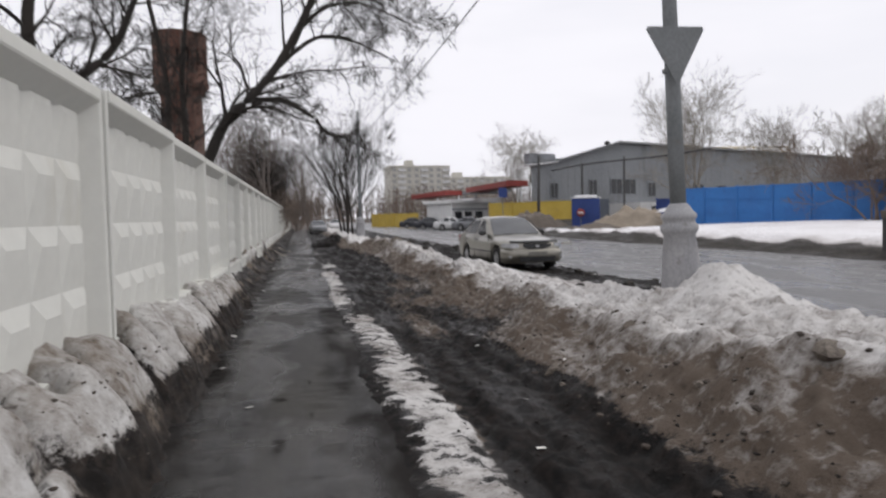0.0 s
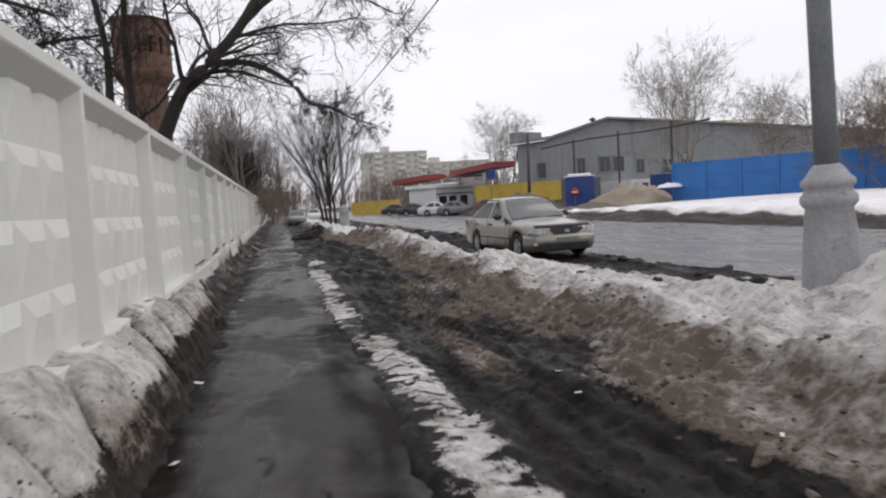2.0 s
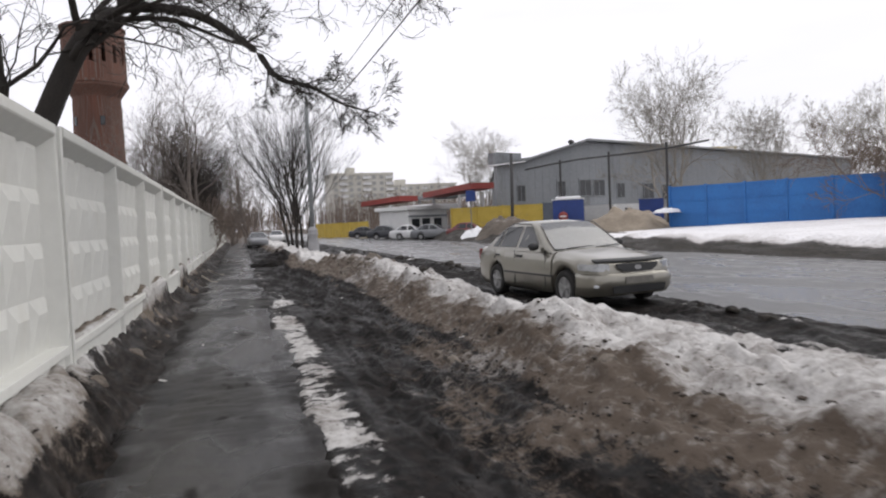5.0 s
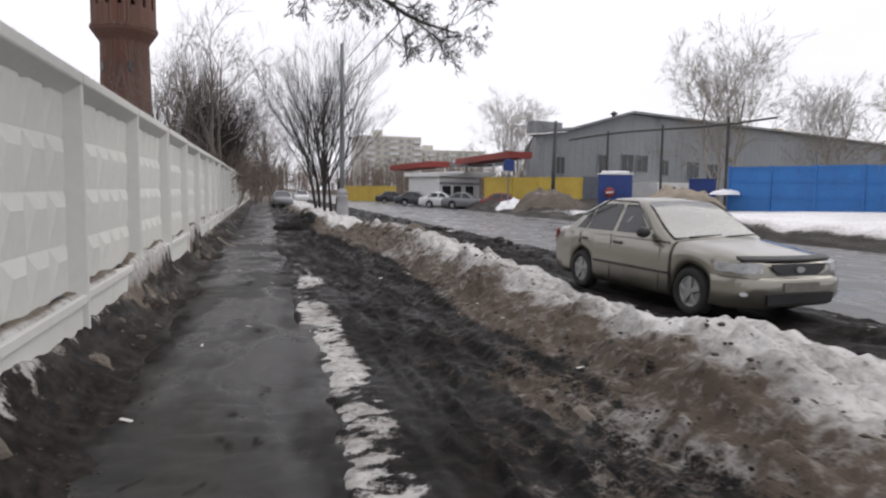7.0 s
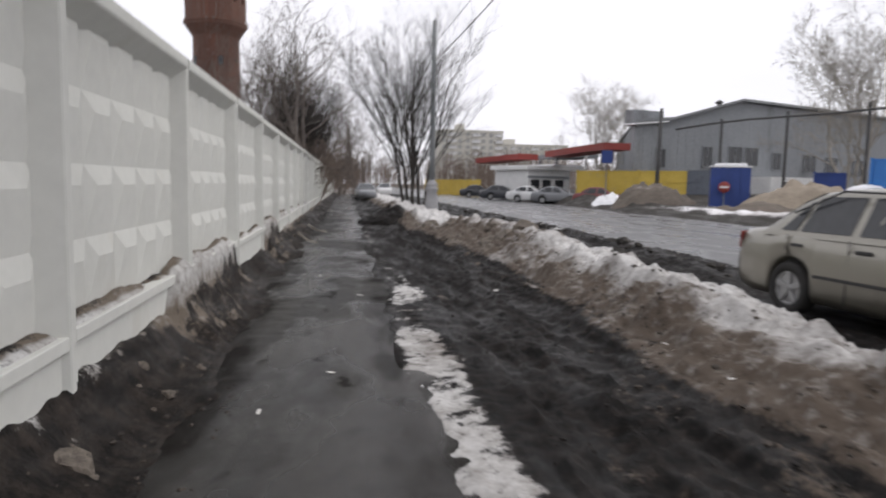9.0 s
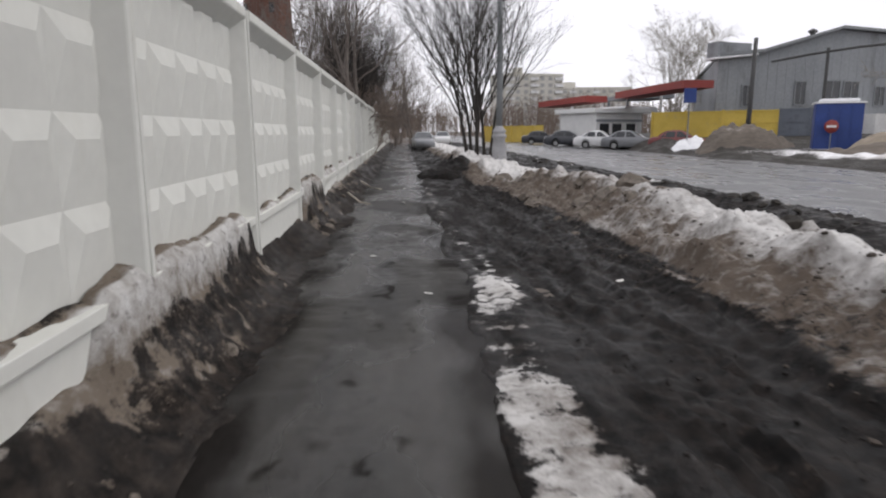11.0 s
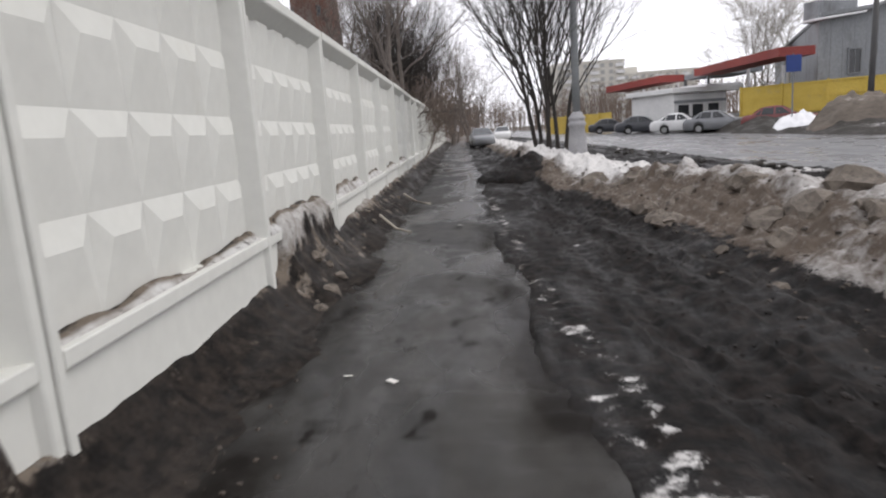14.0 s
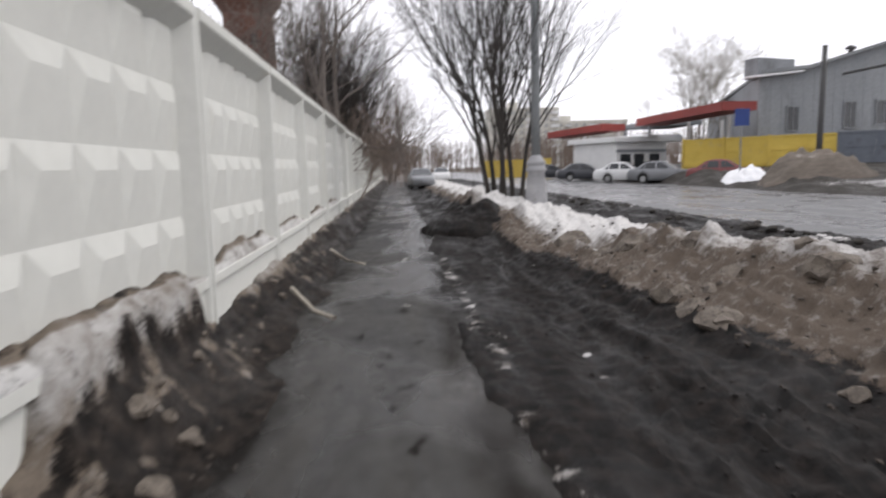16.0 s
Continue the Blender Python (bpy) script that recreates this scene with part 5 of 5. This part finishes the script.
for nm, (vs, fs) in zip(("trunk", "crown"), joined_limbs(out)):
    link_mesh(nm, vs, fs, M["bark"], big, "", True)


# a second dark tree close behind the fence, its limbs forking low
r = random.Random(9)
out = [([], []), ([], []), ([], [])]
for pts, r0, r1, kids, length, droop in (
        (((-2.2, 11.2, 0), (-2.25, 11.1, 2), (-2.3, 11, 3.7), (-2.45, 11, 4.5), (-2.3, 11, 6.2), (-2.6, 11, 8)), .15, .05, 14, 1.5, .02),
        (((-2.3, 11, 3.5), (-1.9, 11, 3.75), (-1.3, 11.1, 4.3), (-.9, 11.1, 5.2), (-.3, 11, 6.4)), .10, .03, 13, 1.2, .02),
        (((-2.4, 11, 4.0), (-3.0, 11, 4.5), (-3.5, 10.9, 5.4), (-4.4, 10.8, 6.3)), .09, .03, 12, 1.3, .02),
        (((-2.25, 11.1, 2.9), (-1.7, 11.3, 3.3), (-1.2, 11.4, 3.6), (-.5, 11.5, 3.75)), .06, .012, 10, .7, .03)):
    guided(r, out, pts, r0, r1, kids, 4, length, 0.0, droop)
forked = thing("forked_tree", "dark bare tree with low forking limbs behind the concrete fence", "tree")
for nm, (vs, fs) in zip(("trunk", "crown"), joined_limbs(out)):
    link_mesh(nm, vs, fs, M["bark"], forked, "", True)


def stems(n, spread, lean, length, rad, seed):
    r = random.Random(seed)
    o = []
    for k in range(n):
        a = 2 * math.pi * (k + r.random()) / n
        q = (spread * math.cos(a) * r.random(), spread * math.sin(a) * r.random(), -.1)
        o.append((q, (lean * math.cos(a), lean * math.sin(a), 1), length * (0.7 + 0.5 * r.random()), rad * (0.7 + 0.5 * r.random())))
    return o


clump = tree_thing("tree_clump", "clump of slender dark bare tree stems beside a lamp", (4.25, 40.2, .3), stems(7, .5, .07, 5.4, .07, 3), M["bark"], 12, 3, 0.06, 0.0, (13, 8, 5), "stem clumps", "tree", 0.07, 0.55)
for m in (pose(-1.0, 51, 0, 0, 0, 130), pose(-1.8, 57, 0, 0, 0, 250) @ Matrix.Scale(1.1, 4)):
    copy_thing(clump, m)["label"] = "clump of slender dark bare stems behind the concrete fence"
TWIG[0] = 0.010
birch = tree_thing("birch", "bare pale birch standing behind the yard fence", (36.5, 54, 0), stems(4, .35, .14, 10.0, .15, 8), M["bark_pale"], 21, 4, 0.07, 0.02, (8, 7, 5, 3), "bare trees behind the yard")
copy_thing(birch, pose(43, 50, 0, 0, 0, 120) @ Matrix.Scale(.72, 4))
copy_thing(birch, pose(50, 47, 0, 0, 0, 40) @ Matrix.Scale(.75, 4))
copy_thing(birch, pose(29.5, 82, 0, 0, 0, 200) @ Matrix.Scale(.9, 4))
scrub = tree_thing("scrub_tree", "bushy brown bare tree in front of the blue fence", (33.2, 30.6, .5), stems(7, .5, .45, 4.6, .07, 15), M["bark_brown"], 31, 3, 0.02, 0.0, (9, 8, 6))
copy_thing(scrub, pose(36.8, 29.0, .5, 0, 0, 80))
# bare trees and brown scrub behind the concrete fence
TWIG[0] = 0.007
ash = tree_thing("bare_tree", "tall bare grey-brown tree behind the concrete fence", (-1.5, 46.5, 0), stems(3, .7, .20, 9.6, .11, 17), M["bark_grey"], 41, 3, 0.05, 0.02, (10, 7, 4), "bare trees behind the concrete fence")
for x, y, s, a in ((-3.4, 53, 1.05, 70), (-4.5, 63, 1.1, 20), (-5, 78, 1.15, 250), (-1.5, 72, .9, 310), (.6, 82, 1.0, 120), (2.6, 93, 1.1, 200), (1, 100, 1.05, 30), (-3, 118, 1.2, 80)):
    copy_thing(ash, pose(x, y, 0, 0, 0, a) @ Matrix.Scale(s, 4))
bush = tree_thing("bush", "dense brown leafless bush behind the concrete fence", (-.7, 47, 0), stems(8, .9, .5, 2.9, .03, 27), M["bark_brown"], 51, 3, 0.02, 0.0, (6, 5, 3), "bushes behind the concrete fence", "bush")
for x, y, s, a in ((-.8, 50.5, .9, 90), (-1.0, 54, 1.0, 40), (-1.6, 59, 1.2, 10), (-1.5, 62, 1.0, 200), (-1.7, 69, 1.1, 130), (-2.2, 77, 1.2, 300), (-1.2, 86, 1.0, 45), (0.4, 96, 1.2, 20), (2.5, 108, 1.2, 160), (6, 125, 1.3, 220), (10, 135, 1.3, 80)):
    copy_thing(bush, pose(x, y, 0, 0, 0, a) @ Matrix.Scale(s, 4))
# far woods as one joined mass of stems
r = random.Random(77)
vs, fs = [], []
for k in range(1500):
    y = r.uniform(150, 290)
    x = r.uniform(-60, 150) if y > 200 else r.choice((r.uniform(-50, 6), r.uniform(22, 110)))
    h = r.uniform(5, 11) * (1 if y < 230 else 1.25)
    p = Vector((x, y, 0))
    tube(vs, fs, [p, p + Vector((r.gauss(0, .3), 0, h * .5)), p + Vector((r.gauss(0, .7), 0, h))], [.16, .1, .02], 3)
    for q in range(9):
        z = h * r.uniform(.25, .95)
        b = p + Vector((0, 0, z))
        e = b + Vector((r.gauss(0, 1.1), r.gauss(0, .8), r.uniform(.6, 2.2)))
        tube(vs, fs, [b, b.lerp(e, .5) + Vector((0, 0, .1)), e], [.06, .04, .015], 3)
woods = link_mesh("far_woods", vs, fs, M["bark_brown"], None, "", False)
tagged(woods, "distant belt of bare brown winter trees", "woods", kind="stuff")

# ---- other parked cars ----
src = saloon(pose(3.2, 66, .05, 0, 0, 3), M["car_grey"], "grey saloon parked far along the path", False, "distant parked cars")


def parked(x, y, rz, paint, label):
    c = copy_thing(src, pose(x, y, .08, 0, 0, rz))
    c["label"] = label
    for o in c.children:
        if o.name.split(".")[0] in ("body", "cabin"):
            o.data = o.data.copy()
            o.data.materials.clear()
            o.data.materials.append(paint)
    return c


parked(5.6, 84, -4, M["car_white"], "white saloon parked far along the path")
parked(20.2, 62.5, 60, M["car_grey"], "grey saloon parked by the forecourt")
parked(19.2, 66.5, 65, M["car_white"], "snow-dusted white saloon parked by the forecourt")
parked(18.4, 74, 80, M["car_dark"], "dark saloon parked by the forecourt")
parked(18.0, 83, 80, M["car_dark"], "black saloon parked in the row by the road")
parked(22.3, 58.5, 60, M["car_red"], "dull red saloon parked beneath the canopy")

# ---- litter, slush clods and snow ledges ----
def clod(r, size):
    bm = bmesh.new()
    bmesh.ops.create_icosphere(bm, subdivisions=2, radius=size)
    for v in bm.verts:
        k = 1 + 0.45 * noise.noise(v.co * (1.6 / size) + Vector((r.random() * 50, 0, 0)))
        v.co = Vector((v.co.x * k * 1.3, v.co.y * k, max(v.co.z * k * 0.75, -size * .4)))
    return bm


r = random.Random(11)
kinds = [clod(r, s) for s in (.05, .08, .12)]
protos = []
for bm in kinds:
    o = part("clod_source", bm, M["far_snow"])
    protos.append(o.data)
    bpy.data.objects.remove(o)
for k in range(110):
    y = r.uniform(9, 46)
    x = 8.05 + r.gauss(0, .22) if k % 3 else r.uniform(5.6, 8.2)
    if 15.8 < y < 21.6 and 6.0 < x < 8.6:
        continue
    o = tagged(new("slush_clod", r.choice(protos)), "dark frozen clod of slush by the road edge", "clod", "slush clods")
    s = r.uniform(.4, 1.3)
    z = float(verge_z(np.array([x]), np.array([y]))[0])
    o.matrix_basis = pose(x, y, z + .01, r.uniform(-20, 20), r.uniform(-20, 20), r.uniform(0, 360)) @ Matrix.Scale(s, 4)


def ledge(k, depth, h, seed):
    """Snow lying on a panel's bottom beam."""
    y0 = FENCE0 + k * PITCH + .11
    ys = np.linspace(0, PITCH - .24, 60)
    xs = np.linspace(-.15, depth, 12)

    def zf(X, Y):
        e = np.clip((depth - X) / .09, 0, 1) ** .5
        n = fbm(X * 5 + seed, Y * 2.2 + seed, 4)
        return -0.015 + h * e * np.clip(.8 + 1.5 * n, .05, 1.6)
    ob = sheet("snow_ledge", xs, ys, zf, M["snow_fence"], {"snow": lambda x, y, z: np.clip(.85 + .6 * fbm(x * 4, y * 2 + seed, 3) - ramp01(-x, .07, .13) * .3, 0, 1), "dirt": lambda x, y, z: np.clip(.25 + fbm(x * 3, y * 2 + seed, 3) + ramp01(-x, .05, .10), 0, 1)})
    ob.matrix_basis = pose(0, y0, .662)
    tagged(ob, "strip of crusted snow lying on the fence's bottom ledge", "snow", "snow ledges")


for k, (d, h) in {4: (-.03, .05), 5: (-.03, .06), 7: (-.02, .07), 8: (-.01, .10), 9: (-.01, .11), 10: (-.01, .1), 11: (-.01, .1), 12: (-.01, .1)}.items():
    ledge(k, d, h, k * 3.7)


def stick(pts, rad):
    vs, fs = [], []
    tube(vs, fs, [Vector(p) for p in pts], [rad] * len(pts), 6)
    tagged(link_mesh("stick", vs, fs, M["branch_litter"], None, "", True), "pale broken stick lying in the mud by the fence", "stick", "sticks")


stick([(.28, 29.6, .22), (.55, 29.2, .06), (.78, 28.9, .04)], .02)
stick([(.35, 33.0, .2), (.62, 32.6, .07), (.9, 32.4, .04)], .022)
# frozen chunks broken from the banks
r = random.Random(23)
lumps = []
for size in (.10, .15, .21, .28):
    bm = bmesh.new()
    bmesh.ops.create_icosphere(bm, subdivisions=2, radius=size)
    off = Vector((r.random() * 40, 0, 0))
    for v in bm.verts:
        k = 1 + 0.55 * noise.noise(v.co * (1.1 / size) + off) + 0.22 * noise.noise(v.co * (3.2 / size) + off)
        v.co = Vector((v.co.x * k * 1.25, v.co.y * k, v.co.z * k * .8))
    o = part("chunk_source", bm, M["dirty_ice"])
    lumps.append(o.data)
    bpy.data.objects.remove(o)


def chunk(x, y, z, s, label):
    o = tagged(new("ice_chunk", r.choice(lumps)), label, "ice chunk", "ice chunks")
    o.matrix_basis = pose(x, y, z, r.uniform(-25, 25), r.uniform(-25, 25), r.uniform(0, 360)) @ Matrix.Scale(s, 4)


for k in range(70):
    y = r.uniform(24.5, 34)
    x = r.uniform(3.9, 5.6)
    chunk(x, y, float(verge_z(np.array([x]), np.array([y]))[0]) - .06, r.uniform(.35, .9), "frozen brown chunk of dirty snow on the ploughed bank")
for y0, y1, n in ((13.6, 18.6, 9), (19.6, 22.1, 6), (25.1, 28.4, 18), (28.4, 34, 12)):
    for k in range(n):
        y, x = r.uniform(y0, y1), r.uniform(.06, .34)
        chunk(x, y, float(left_z(np.array([x]), np.array([y]))[0]) - .02, r.uniform(.12, .34), "frozen brown chunk of dirty snow fallen below the fence")
for k in range(34):
    y = r.uniform(.5, 23)
    x = r.uniform(3.7, 4.9)
    chunk(x, y, float(verge_z(np.array([x]), np.array([y]))[0]) - .04, r.uniform(.2, .5), "frozen brown chunk of dirty snow on the ploughed bank")



def crumbs(name, label, count, span, height, material, sizes, seed, thin=1.0):
    """Many small lumps joined into one mesh, strewn over a stretch of ground."""
    g = np.random.RandomState(seed)
    bm = bmesh.new()
    bmesh.ops.create_icosphere(bm, subdivisions=1, radius=1)
    bm.verts.ensure_lookup_table()
    base = np.array([v.co[:] for v in bm.verts])
    tri = np.array([[v.index for v in f.verts] for f in bm.faces])
    bm.free()
    x = g.uniform(span[0], span[1], count)
    y = span[2] + (span[3] - span[2]) * g.rand(count) ** thin
    z = height(x, y)
    size = sizes[0] + (sizes[1] - sizes[0]) * g.rand(count) ** 3
    shape = base[None] * (1 + 0.5 * (g.rand(count, len(base), 1) - 0.5)) * size[:, None, None] * np.stack([g.uniform(.8, 1.5, count), g.uniform(.8, 1.7, count), g.uniform(.45, .85, count)], -1)[:, None, :]
    co = shape + np.stack([x, y, z - 0.15 * size], -1)[:, None, :]
    faces = (tri[None] + (np.arange(count) * len(base))[:, None, None]).reshape(-1, 3)
    ob = link_mesh(name, co.reshape(-1, 3).tolist(), faces.tolist(), material)
    return tagged(ob, label, "mud", kind="stuff")


M["mud_crumb"] = surf("wet_mud_lump", (0.004, 0.0032, 0.0029), (0.020, 0.0155, 0.013), 0.85, 4, 40, 0.4, spread=False)
M["brown_crumb"] = surf("brown_frozen_crumb", (0.03, 0.0235, 0.019), (0.085, 0.068, 0.055), 0.8, 3, 40, 0.4, spread=False)
crumbs("mud_crumbs", "scattered black lumps of trodden mud beside the path", 3600, (2.55, 4.1, 2, 34), verge_z, M["mud_crumb"], (.005, .02), 3)
crumbs("frozen_crumbs", "scattered brown crumbs of dirty snow on the ploughed bank", 2400, (3.6, 5.2, 1, 34), verge_z, M["brown_crumb"], (.006, .03), 4)
crumbs("mud_crumbs", "scattered lumps of mud and dirty snow below the fence", 1500, (.12, .75, 3, 34), lambda x, y: np.maximum(left_z(x, y), path_z(x, y)), M["brown_crumb"], (.004, .018), 5)

r = random.Random(11)
for k in range(26):
    y, x = r.uniform(3, 34), r.choice((r.uniform(.5, 2), r.uniform(2.7, 4.2), r.uniform(3.4, 5)))
    z = float(path_z(np.array([x]), np.array([y]))[0]) if x < 1.9 else float(verge_z(np.array([x]), np.array([y]))[0])
    bm = box_bm(-.04, -.02, 0, .04, .02, .006)
    for v in bm.verts:
        v.co.z += .01 * math.sin(60 * v.co.x)
    o = part("litter", bm, M["litter"])
    o.matrix_basis = pose(x, y, z + .006, r.uniform(-9, 9), r.uniform(-9, 9), r.uniform(0, 360)) @ Matrix.Scale(r.uniform(.5, 1.1), 4)
    tagged(o, "scrap of pale paper trodden into the mud", "litter", "litter")
